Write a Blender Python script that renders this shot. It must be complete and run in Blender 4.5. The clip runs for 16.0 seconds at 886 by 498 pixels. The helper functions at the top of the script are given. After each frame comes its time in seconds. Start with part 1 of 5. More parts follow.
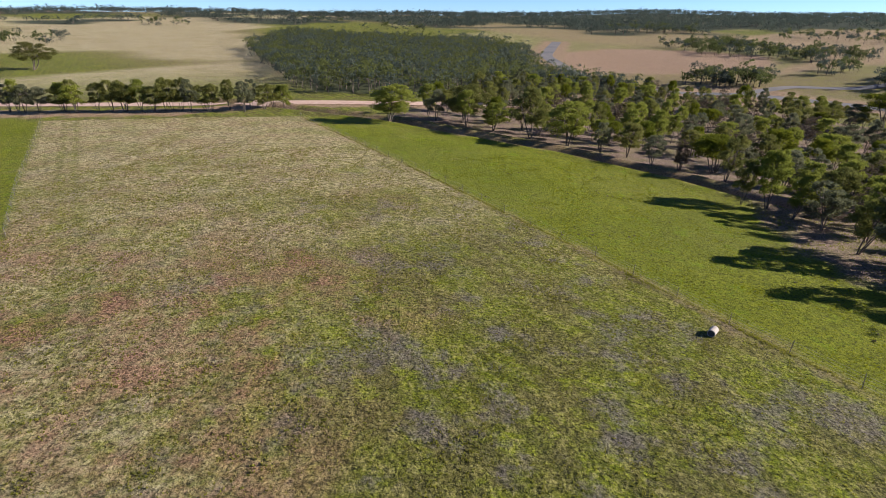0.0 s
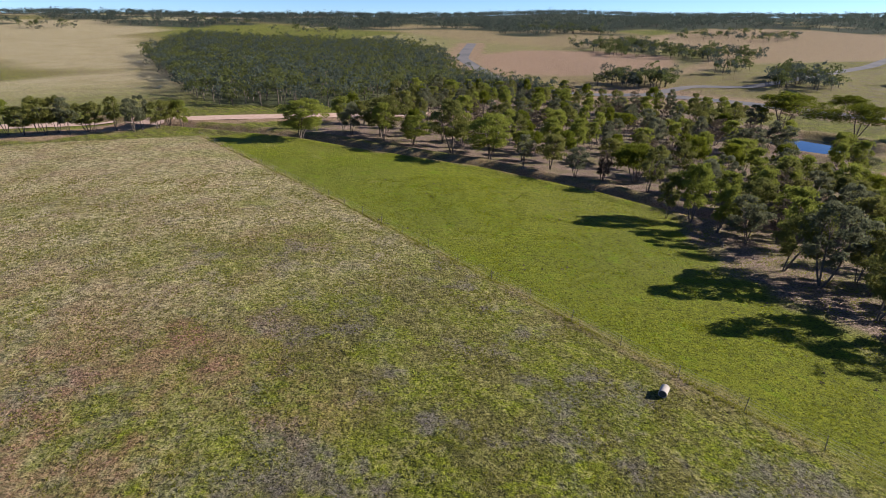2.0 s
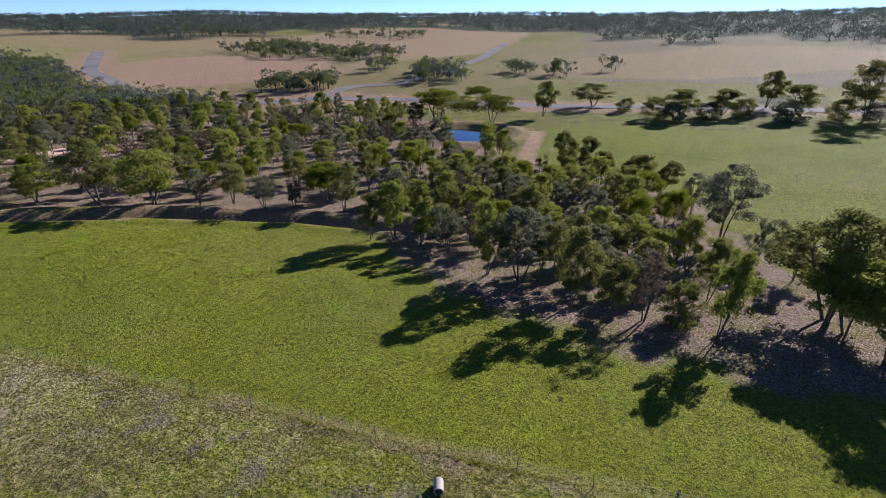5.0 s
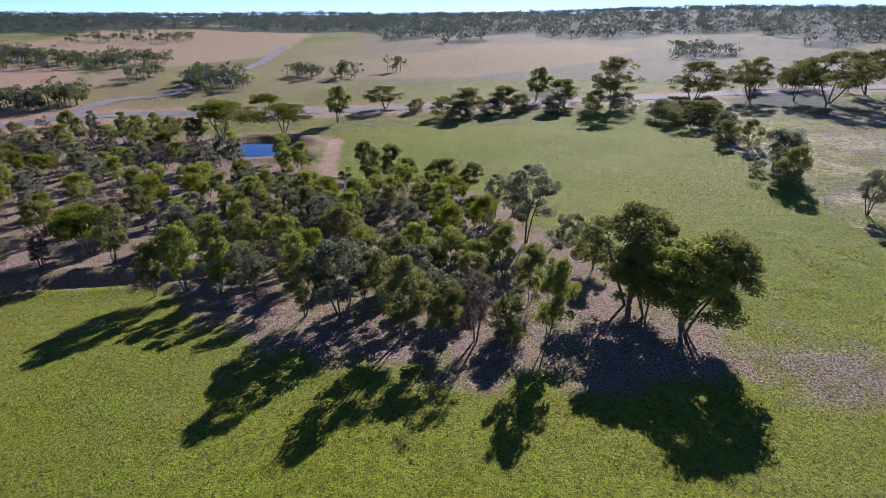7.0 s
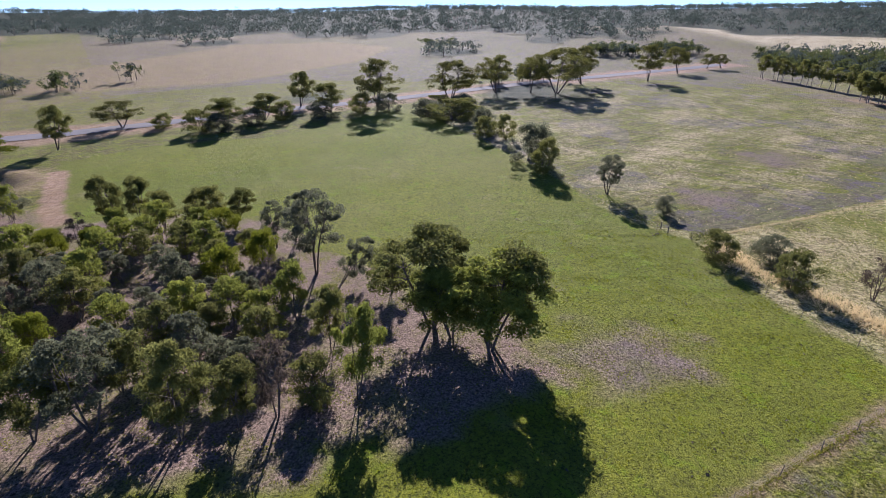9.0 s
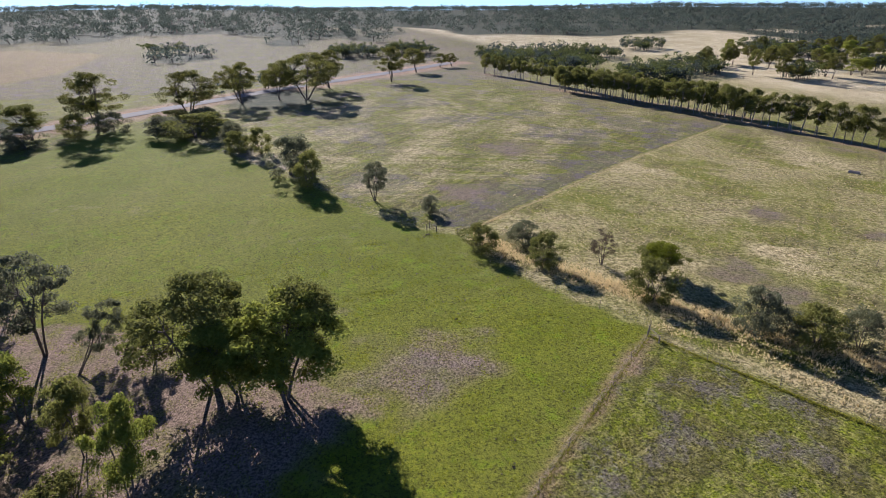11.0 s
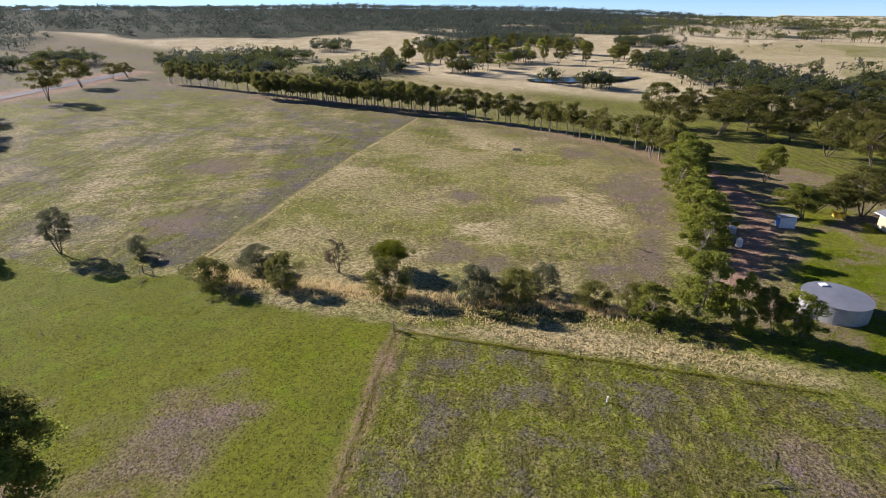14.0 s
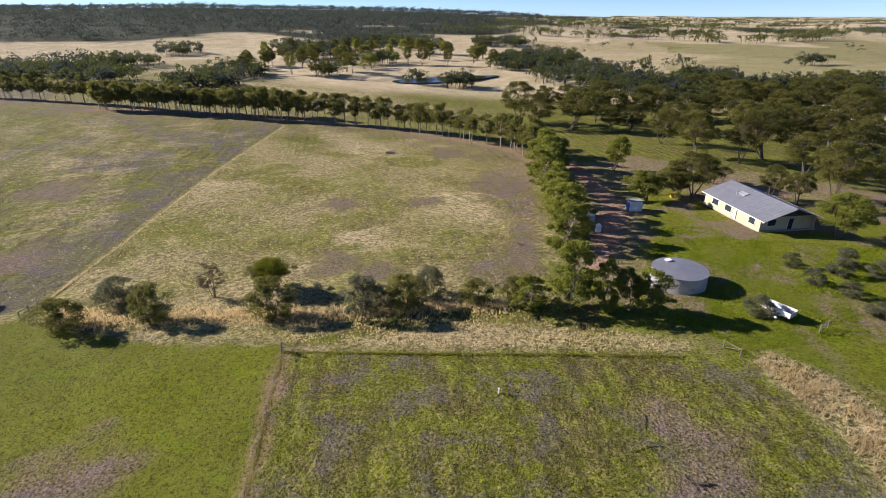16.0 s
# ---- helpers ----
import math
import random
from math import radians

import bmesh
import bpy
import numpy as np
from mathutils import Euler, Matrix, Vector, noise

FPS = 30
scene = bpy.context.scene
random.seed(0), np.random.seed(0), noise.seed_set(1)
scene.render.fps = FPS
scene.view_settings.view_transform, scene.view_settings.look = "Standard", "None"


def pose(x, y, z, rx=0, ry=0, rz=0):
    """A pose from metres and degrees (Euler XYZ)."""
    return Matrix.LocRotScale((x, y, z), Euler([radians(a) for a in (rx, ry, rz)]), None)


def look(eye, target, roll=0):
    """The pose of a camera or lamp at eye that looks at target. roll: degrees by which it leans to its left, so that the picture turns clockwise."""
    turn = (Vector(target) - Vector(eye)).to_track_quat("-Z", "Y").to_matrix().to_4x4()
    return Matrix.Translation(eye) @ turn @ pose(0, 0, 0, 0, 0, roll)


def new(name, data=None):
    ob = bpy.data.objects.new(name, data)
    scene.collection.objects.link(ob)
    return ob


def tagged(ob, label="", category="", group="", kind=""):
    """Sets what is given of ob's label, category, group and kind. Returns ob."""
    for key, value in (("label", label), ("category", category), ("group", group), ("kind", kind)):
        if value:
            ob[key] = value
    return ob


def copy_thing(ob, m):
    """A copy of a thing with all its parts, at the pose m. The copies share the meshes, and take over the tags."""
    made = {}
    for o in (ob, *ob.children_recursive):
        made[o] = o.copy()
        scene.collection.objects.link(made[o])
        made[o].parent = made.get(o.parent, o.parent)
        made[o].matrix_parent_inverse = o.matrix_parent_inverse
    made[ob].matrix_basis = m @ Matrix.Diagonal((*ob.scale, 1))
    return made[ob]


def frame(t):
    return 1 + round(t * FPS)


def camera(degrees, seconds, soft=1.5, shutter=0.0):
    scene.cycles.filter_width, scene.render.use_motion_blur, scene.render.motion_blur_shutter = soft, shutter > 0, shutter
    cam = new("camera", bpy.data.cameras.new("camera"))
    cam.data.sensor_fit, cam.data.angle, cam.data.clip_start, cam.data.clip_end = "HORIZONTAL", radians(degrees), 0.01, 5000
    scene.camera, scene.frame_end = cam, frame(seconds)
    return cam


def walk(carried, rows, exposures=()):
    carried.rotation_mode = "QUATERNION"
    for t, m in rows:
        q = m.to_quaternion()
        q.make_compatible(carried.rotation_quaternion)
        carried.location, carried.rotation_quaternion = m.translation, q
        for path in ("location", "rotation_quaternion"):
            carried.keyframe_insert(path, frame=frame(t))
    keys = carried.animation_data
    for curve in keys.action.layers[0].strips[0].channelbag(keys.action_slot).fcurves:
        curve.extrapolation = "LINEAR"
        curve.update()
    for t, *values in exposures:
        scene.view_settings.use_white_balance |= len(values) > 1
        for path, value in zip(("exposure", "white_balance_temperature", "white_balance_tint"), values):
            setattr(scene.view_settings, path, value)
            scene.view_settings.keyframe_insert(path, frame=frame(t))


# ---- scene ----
cam = camera(79.88, 16.0, soft=0.5)
PATH = [
    (0, (0.13, 0.88, 24.96), (0.142, 10.043, 20.962), 0.72),
    (0.5, (0.44, 3.00, 25.46), (0.453, 12.166, 21.476), 0.66),
    (1, (0.76, 5.06, 25.95), (0.918, 14.231, 21.962), 0.60),
    (1.5, (1.07, 7.12, 26.43), (1.781, 16.267, 22.446), 0.57),
    (2, (1.44, 9.18, 26.90), (2.789, 18.256, 22.912), 0.53),
    (2.5, (1.96, 11.19, 27.35), (3.925, 20.143, 23.360), 0.45),
    (3, (2.55, 13.07, 27.78), (5.357, 21.805, 23.794), 0.33),
    (3.5, (3.28, 14.91, 28.20), (7.152, 23.219, 24.220), 0.19),
    (4, (4.12, 16.69, 28.61), (9.000, 24.457, 24.628), 0.11),
    (4.625, (5.20, 18.78, 29.07), (11.014, 25.876, 25.090), 0.02),
    (5.25, (6.43, 20.58, 29.46), (12.841, 27.147, 25.483), -0.06),
    (5.875, (7.91, 22.12, 29.82), (14.876, 28.093, 25.850), -0.11),
    (6.5, (9.75, 23.40, 30.22), (17.419, 28.441, 26.232), -0.15),
    (7, (11.40, 24.33, 30.55), (19.644, 28.349, 26.556), -0.17),
    (7.5, (13.27, 25.11, 30.90), (21.954, 28.022, 26.883), -0.19),
    (8, (15.27, 25.71, 31.27), (24.209, 27.682, 27.244), -0.20),
    (8.625, (17.61, 26.15, 31.82), (26.717, 27.015, 27.786), -0.18),
    (9.25, (19.55, 26.13, 32.47), (28.692, 25.953, 28.432), -0.14),
    (9.875, (20.97, 25.86, 33.10), (30.026, 24.570, 29.061), -0.10),
    (10.5, (21.77, 25.55, 33.59), (30.536, 22.952, 29.555), -0.09),
    (11, (22.12, 25.35, 33.91), (30.473, 21.620, 29.863), -0.10),
    (11.5, (22.31, 25.18, 34.22), (30.159, 20.490, 30.181), -0.12),
    (12, (22.35, 25.09, 34.60), (29.736, 19.700, 30.552), -0.08),
    (12.5, (22.35, 25.06, 35.01), (29.242, 19.039, 30.966), -0.03),
    (13, (22.35, 25.04, 35.42), (28.763, 18.527, 31.369), 0.02),
    (13.5, (22.28, 25.04, 35.82), (28.237, 18.103, 31.775), 0.01),
    (14, (22.12, 25.02, 36.16), (27.417, 17.563, 32.103), -0.02),
    (14.5, (22.00, 24.99, 36.47), (26.662, 17.130, 32.416), -0.01),
    (15, (21.98, 25.01, 36.77), (26.125, 16.868, 32.707), 0.01),
    (15.5, (22.05, 25.06, 37.06), (25.709, 16.679, 33.007), 0.04),
    (16, (22.19, 25.12, 37.31), (25.539, 16.616, 33.255), 0.06),
]
walk(cam, [(t, look(eye, target, roll)) for t, eye, target, roll in PATH],
     [(0.0, 1.0, 6500, 13), (4.0, 0.88, 6200, 14), (6.5, 1.08, 5700, 25), (8.0, 1.13, 5700, 25), (10.5, 1.02, 6000, 19), (13.0, 0.97, 6400, 17), (16.0, 0.98, 6600, 20)])

# ---- world and sun ----
SUN_AZ, SUN_EL = 87.0, 23.5
world = bpy.data.worlds.new("sky")
scene.world = world
world.use_nodes = True
sky = world.node_tree.nodes.new("ShaderNodeTexSky")
sky.sky_type, sky.sun_disc = "NISHITA", False
sky.sun_elevation, sky.sun_rotation = radians(SUN_EL), radians(SUN_AZ)
sky.air_density, sky.dust_density, sky.ozone_density = 0.55, 0.0, 2.0
sky.altitude = 800
tint = world.node_tree.nodes.new("ShaderNodeMix")
tint.data_type, tint.blend_type = "RGBA", "MULTIPLY"
tint.inputs[0].default_value, tint.inputs[7].default_value = 1.0, (0.66, 0.84, 1.08, 1)
world.node_tree.links.new(sky.outputs[0], tint.inputs[6])
world.node_tree.links.new(tint.outputs[2], world.node_tree.nodes["Background"].inputs[0])
world.node_tree.nodes["Background"].inputs[1].default_value = 0.074
sun = new("sun", bpy.data.lights.new("sun", "SUN"))
sun.data.energy, sun.data.angle, sun.data.color = 5.0, radians(0.5), (1.0, 0.95, 0.87)
sun.matrix_world = look((0, 0, 0), (-math.sin(radians(SUN_AZ)) * math.cos(radians(SUN_EL)), -math.cos(radians(SUN_AZ)) * math.cos(radians(SUN_EL)), -math.sin(radians(SUN_EL))))
rng = np.random.default_rng(7)


# ---- materials ----
class Nodes:
    """A short way to write a node material."""

    def __init__(self, name):
        self.mat = bpy.data.materials.new(name)
        self.mat.use_nodes = True
        self.tree = self.mat.node_tree
        self.bsdf = self.tree.nodes["Principled BSDF"]
        self.out = self.tree.nodes["Material Output"]
        self.place = self.tree.nodes.new("ShaderNodeNewGeometry").outputs["Position"]

    def node(self, kind, **values):
        n = self.tree.nodes.new("ShaderNode" + kind)
        for key, value in values.items():
            n.inputs[key].default_value = value
        return n

    def link(self, a, b):
        self.tree.links.new(a, b)

    def noise(self, scale, detail=4.0, rough=0.6, lo=0.35, hi=0.65, where=None, stretch=None):
        n = self.node("TexNoise", Scale=scale, Detail=detail, Roughness=rough)
        src = where or self.place
        if stretch:
            m = self.node("Mapping", Scale=stretch[:3], Rotation=(0, 0, stretch[3]))
            m.vector_type = "TEXTURE"
            self.link(src, m.inputs["Vector"])
            src = m.outputs[0]
        self.link(src, n.inputs["Vector"])
        r = self.node("MapRange")
        r.inputs["From Min"].default_value, r.inputs["From Max"].default_value = lo, hi
        self.link(n.outputs["Fac"], r.inputs["Value"])
        return r.outputs[0]

    def mix(self, fac, a, b):
        n = self.tree.nodes.new("ShaderNodeMix")
        n.data_type = "RGBA"
        for socket, value in ((n.inputs[0], fac), (n.inputs[6], a), (n.inputs[7], b)):
            if isinstance(value, (int, float)):
                socket.default_value = value
            elif isinstance(value, tuple):
                socket.default_value = (*value, 1)
            else:
                self.link(value, socket)
        return n.outputs[2]

    def math(self, op, a, b=0.0):
        n = self.tree.nodes.new("ShaderNodeMath")
        n.operation = op
        for socket, value in zip(n.inputs, (a, b)):
            if isinstance(value, (int, float)):
                socket.default_value = value
            else:
                self.link(value, socket)
        return n.outputs[0]

    def bump(self, height, strength, distance):
        n = self.node("Bump", Strength=strength, Distance=distance)
        self.link(height, n.inputs["Height"])
        self.link(n.outputs[0], self.bsdf.inputs["Normal"])

    def done(self, colour, rough=0.8, metal=0.0, spec=0.3):
        if isinstance(colour, tuple):
            self.bsdf.inputs["Base Color"].default_value = (*colour, 1)
        else:
            self.link(colour, self.bsdf.inputs["Base Color"])
        self.bsdf.inputs["Roughness"].default_value = rough
        self.bsdf.inputs["Metallic"].default_value = metal
        self.bsdf.inputs["Specular IOR Level"].default_value = spec
        return self.mat


def plain(name, a, b, scale=2.0, rough=0.8, metal=0.0, bump=0.0, stretch=None):
    n = Nodes(name)
    where = n.node("TexCoord").outputs["Object"]
    f = n.noise(scale, 6, 0.65, 0.3, 0.7, where, stretch)
    if bump:
        n.bump(f, bump, 0.05)
    return n.done(n.mix(f, a, b), rough, metal)


def leaf_material(name, a, b, c):
    """Leaves: colour varies from tree to tree and from clump to clump; light comes through them."""
    n = Nodes(name)
    info = n.tree.nodes.new("ShaderNodeObjectInfo").outputs["Random"]
    col = n.mix(n.noise(0.9, 3, 0.6, 0.3, 0.7), a, b)
    col = n.mix(n.math("MULTIPLY", info, 0.6), col, c)
    other = n.math("FRACT", n.math("MULTIPLY", info, 17.3))
    col = n.mix(n.math("MULTIPLY", n.math("POWER", other, 2.0), 0.45), col, tuple(1.35 * v + w for v, w in zip(b, (0.02, 0.02, 0.0))))
    isl = n.tree.nodes.new("ShaderNodeNewGeometry").outputs["Random Per Island"]
    col = n.mix(n.math("MULTIPLY", isl, 0.4), col, tuple(0.7 * v for v in a))
    n.done(col, 0.85, 0.0, 0.08)
    t = n.node("BsdfTranslucent")
    n.link(col, t.inputs["Color"])
    m = n.node("MixShader", Fac=0.55)
    n.link(n.bsdf.outputs[0], m.inputs[1])
    n.link(t.outputs[0], m.inputs[2])
    n.link(m.outputs[0], n.out.inputs["Surface"])
    return n.mat


def ground_material():
    n = Nodes("paddock_ground")
    masks = []
    for name in ("cover", "bare"):
        at = n.tree.nodes.new("ShaderNodeAttribute")
        at.attribute_name = name
        sep = n.tree.nodes.new("ShaderNodeSeparateColor")
        n.link(at.outputs["Color"], sep.inputs[0])
        masks += [sep.outputs[0], sep.outputs[1], sep.outputs[2]]
    green, straw, litter, soil, weed, rust = masks
    fine = n.noise(4.0, 6, 0.8, 0.41, 0.59)
    tuft = n.noise(1.3, 6, 0.78, 0.41, 0.59)
    patch = n.noise(0.17, 5, 0.62, 0.45, 0.56)
    broad = n.noise(0.035, 3, 0.55, 0.38, 0.62)
    # worn paddock
    cell = n.node("TexVoronoi", Scale=2.3, Detail=1.5, Roughness=0.6)
    n.link(n.place, cell.inputs["Vector"])
    dome = n.math("SUBTRACT", 1.0, cell.outputs["Distance"])
    col = n.mix(fine, (0.060, 0.056, 0.012), (0.215, 0.195, 0.052))
    col = n.mix(n.math("MULTIPLY", patch, 0.85), col, n.mix(fine, (0.085, 0.110, 0.005), (0.235, 0.265, 0.014)))
    col = n.mix(n.math("MULTIPLY", n.noise(0.5, 6, 0.7, 0.53, 0.63), 0.75), col, n.mix(fine, (0.13, 0.17, 0.006), (0.29, 0.33, 0.016)))
    col = n.mix(n.math("MULTIPLY", n.noise(1.3, 6, 0.78, 0.48, 0.62), 0.5), col, (0.42, 0.37, 0.14))
    row = n.noise(0.75, 4, 0.6, 0.4, 0.62, None, (9, 1, 1, radians(121.5)))
    col = n.mix(n.math("MULTIPLY", row, 0.55), col, n.mix(0.55, col, (0.05, 0.05, 0.02)))
    # drill rows that run with the long fence
    xyz = n.node("SeparateXYZ")
    n.link(n.place, xyz.inputs[0])
    across = n.math("ADD", n.math("MULTIPLY", xyz.outputs[0], 0.857), n.math("MULTIPLY", xyz.outputs[1], 0.515))
    furrow = n.math("SINE", n.math("ADD", n.math("MULTIPLY", across, 2.5), n.math("MULTIPLY", n.noise(0.25, 3, 0.5, 0.3, 0.7), 2.5)))
    furrow = n.math("MULTIPLY", n.math("MAXIMUM", furrow, 0.0), n.noise(0.05, 4, 0.6, 0.4, 0.6))
    col = n.mix(n.math("MULTIPLY", furrow, 0.45), col, (0.045, 0.043, 0.018))
    # grey-violet weeds
    wn = n.math("MULTIPLY", n.noise(0.19, 6, 0.7, 0.515, 0.6), n.noise(0.9, 6, 0.78, 0.30, 0.52))
    wk = n.math("MULTIPLY", weed, n.math("ADD", n.math("MULTIPLY", wn, 0.75), n.math("MULTIPLY", n.math("GREATER_THAN", weed, 0.92), 0.42)))
    col = n.mix(wk, col, n.mix(fine, (0.085, 0.070, 0.070), (0.215, 0.180, 0.178)))
    # green pasture
    g = n.mix(tuft, (0.098, 0.113, 0.006), (0.212, 0.229, 0.012))
    g = n.mix(n.math("MULTIPLY", fine, 0.4), g, (0.195, 0.208, 0.031))
    g = n.mix(n.math("MULTIPLY", broad, 0.5), g, (0.185, 0.18, 0.042))
    g = n.mix(n.math("MULTIPLY", n.noise(0.016, 5, 0.6, 0.45, 0.6), 0.4), g, (0.10, 0.135, 0.008))
    g = n.mix(n.math("MULTIPLY", n.noise(0.35, 6, 0.75, 0.54, 0.68), 0.7), g, (0.17, 0.26, 0.004))
    g = n.mix(n.math("MULTIPLY", n.noise(0.7, 6, 0.75, 0.60, 0.68), 0.75), g, (0.05, 0.048, 0.02))
    g = n.mix(n.math("MULTIPLY", n.noise(0.075, 6, 0.7, 0.6, 0.72), 0.5), g, (0.26, 0.215, 0.10))
    col = n.mix(green, col, g)
    s = n.mix(tuft, (0.17, 0.14, 0.065), (0.66, 0.54, 0.31))
    s = n.mix(n.math("MULTIPLY", n.noise(0.09, 6, 0.72, 0.48, 0.6), 0.6), s, n.mix(tuft, (0.13, 0.135, 0.03), (0.32, 0.31, 0.09)))
    col = n.mix(straw, col, s)
    rk = n.math("MULTIPLY", rust, n.noise(0.13, 6, 0.78, 0.45, 0.6))
    col = n.mix(n.math("MULTIPLY", rk, 0.85), col, n.mix(fine, (0.15, 0.068, 0.045), (0.46, 0.25, 0.17)))
    l = n.mix(fine, (0.12, 0.080, 0.064), (0.39, 0.275, 0.218))
    l = n.mix(n.math("MULTIPLY", n.noise(0.2, 6, 0.72, 0.47, 0.6), 0.75), l, n.mix(fine, (0.11, 0.10, 0.035), (0.27, 0.24, 0.10)))
    col = n.mix(litter, col, l)
    d = n.mix(n.noise(0.8, 6, 0.7), (0.30, 0.175, 0.115), (0.46, 0.31, 0.225))
    col = n.mix(soil, col, d)
    pl = n.tree.nodes.new("ShaderNodeAttribute")
    pl.attribute_name = "pale"
    col = n.mix(pl.outputs["Fac"], col, n.mix(n.noise(0.06, 5, 0.7), (0.47, 0.38, 0.22), (0.68, 0.58, 0.38)))
    # darker ground where the far woods stand
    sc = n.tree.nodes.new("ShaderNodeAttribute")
    sc.attribute_name = "wood_floor"
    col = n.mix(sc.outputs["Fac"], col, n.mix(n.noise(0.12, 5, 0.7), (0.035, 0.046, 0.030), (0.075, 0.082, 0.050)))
    # self-shadow of the grass tufts, painted as fine dark specks
    tuft_shade = n.noise(3.4, 5, 0.75, 0.51, 0.6)
    col = n.mix(n.math("MULTIPLY", tuft_shade, 0.85), col, n.mix(0.82, col, (0.02, 0.022, 0.008)))
    h = n.math("ADD", n.math("MULTIPLY", n.noise(2.6, 6, 0.75, 0.2, 0.8), 0.7), n.math("MULTIPLY", n.noise(7.0, 3, 0.6, 0.2, 0.8), 0.4))
    n.bump(n.math("ADD", h, n.math("MULTIPLY", n.math("MULTIPLY", dome, n.math("SUBTRACT", 1.0, green)), 0.5)), 1.0, 0.30)
    return n.done(col, 0.95, 0.0, 0.1)


def water_material():
    n = Nodes("dam_water")
    n.bump(n.noise(1.2, 3), 0.05, 0.05)
    return n.done((0.012, 0.022, 0.03), 0.04, 0.0, 0.6)


def road_material():
    n = Nodes("bitumen")
    col = n.mix(n.noise(0.5, 6, 0.7), (0.11, 0.11, 0.115), (0.17, 0.165, 0.17))
    return n.done(n.mix(n.noise(0.06, 4), col, (0.21, 0.19, 0.18)), 0.95, 0.0, 0.1)


M_GROUND, M_WATER, M_ROAD = ground_material(), water_material(), road_material()
M_BARK = plain("bark", (0.07, 0.052, 0.04), (0.19, 0.15, 0.12), 3.0, 0.9, 0, 0.5)
M_PALE = plain("pale_bark", (0.22, 0.17, 0.13), (0.42, 0.36, 0.30), 2.0, 0.85, 0, 0.3)
M_GUM = leaf_material("gum_leaves", (0.100, 0.108, 0.034), (0.245, 0.235, 0.064), (0.18, 0.19, 0.046))
M_BLUE = leaf_material("grey_green_leaves", (0.095, 0.10, 0.060), (0.20, 0.20, 0.12), (0.145, 0.155, 0.08))
M_LIME = leaf_material("yellow_green_leaves", (0.095, 0.115, 0.012), (0.18, 0.19, 0.018), (0.14, 0.165, 0.02))
M_FRESH = leaf_material("fresh_green_leaves", (0.125, 0.15, 0.030), (0.31, 0.32, 0.06), (0.225, 0.25, 0.04))
M_BROWN = leaf_material("brown_twigs", (0.085, 0.065, 0.048), (0.14, 0.105, 0.075), (0.10, 0.085, 0.055))
M_STRAW = leaf_material("dry_grass_blades", (0.50, 0.40, 0.20), (0.72, 0.59, 0.35), (0.65, 0.51, 0.28))
# grey-green leaves with the blue of distance haze mixed into their colour
M_FAR_HAZE = leaf_material("far_leaves_haze_tint", (0.046, 0.062, 0.052), (0.092, 0.108, 0.086), (0.066, 0.084, 0.068))
M_OLD = leaf_material("old_gum_leaves", (0.070, 0.074, 0.022), (0.185, 0.175, 0.046), (0.125, 0.13, 0.032))
M_DEEP = leaf_material("deep_green_leaves", (0.060, 0.072, 0.028), (0.135, 0.145, 0.048), (0.095, 0.115, 0.036))
M_BLADE = leaf_material("pasture_blades", (0.12, 0.13, 0.012), (0.29, 0.27, 0.05), (0.20, 0.22, 0.02))
M_POST = plain("weathered_post", (0.12, 0.10, 0.08), (0.26, 0.22, 0.18), 6.0, 0.9, 0, 0.4)
M_WIRE = plain("fence_wire", (0.22, 0.21, 0.20), (0.34, 0.33, 0.31), 3.0, 0.5, 0.8)
M_ROOF = plain("grey_steel_roof", (0.17, 0.18, 0.20), (0.22, 0.23, 0.255), 0.6, 0.45, 0.15)
M_CREAM = plain("cream_wall", (0.46, 0.38, 0.24), (0.56, 0.47, 0.31), 1.2, 0.85)
M_DARK = plain("dark_parts_and_bore_shade", (0.05, 0.045, 0.042), (0.09, 0.08, 0.075), 3.0, 0.7)
M_WHITE = plain("white_paint", (0.66, 0.66, 0.65), (0.80, 0.80, 0.79), 1.5, 0.6)
M_GALV = plain("galvanised_steel", (0.34, 0.35, 0.36), (0.46, 0.46, 0.46), 1.3, 0.5, 0.35)
M_BLUEP = plain("blue_paint", (0.05, 0.16, 0.40), (0.08, 0.22, 0.50), 1.5, 0.6)
M_YELLOW = plain("yellow_paint", (0.55, 0.38, 0.05), (0.68, 0.48, 0.08), 1.5, 0.6)
M_PIPE = plain("pale_concrete", (0.34, 0.28, 0.24), (0.46, 0.40, 0.35), 4.0, 0.85, 0, 0.2)
M_BLACK = plain("black_rubber", (0.02, 0.02, 0.02), (0.035, 0.035, 0.035), 3.0, 0.8)
mg = Nodes("window_glass")
M_GLASS = mg.done((0.03, 0.04, 0.05), 0.08, 0.0, 0.6)


# ---- the lie of the land ----
LAND = (-0.001, -3.155, -1.872, 0.014, -0.584, -0.665, 0.581, 0.158, 0.118, 0.218)
RIDGE = ((-180, 8), (-150, 8), (-60, 10), (-40, 26), (-20, 34), (0, 30), (20, 34), (40, 36), (60, 38), (90, 42), (120, 46), (135, 50), (150, 40), (165, 30), (178, 10), (180, 8))
CREEK = [(-75, 176), (-13.0, 147.0), (2.3, 135.1), (28.0, 120.8), (47.0, 103.4), (55.4, 91.7), (63, 84), (76, 78)]
DAM = (138.5, 152.9)
POND = (154.8, -317.6)


def smooth(a, b, v):
    s = np.clip((v - a) / (b - a), 0, 1)
    return s * s * (3 - 2 * s)


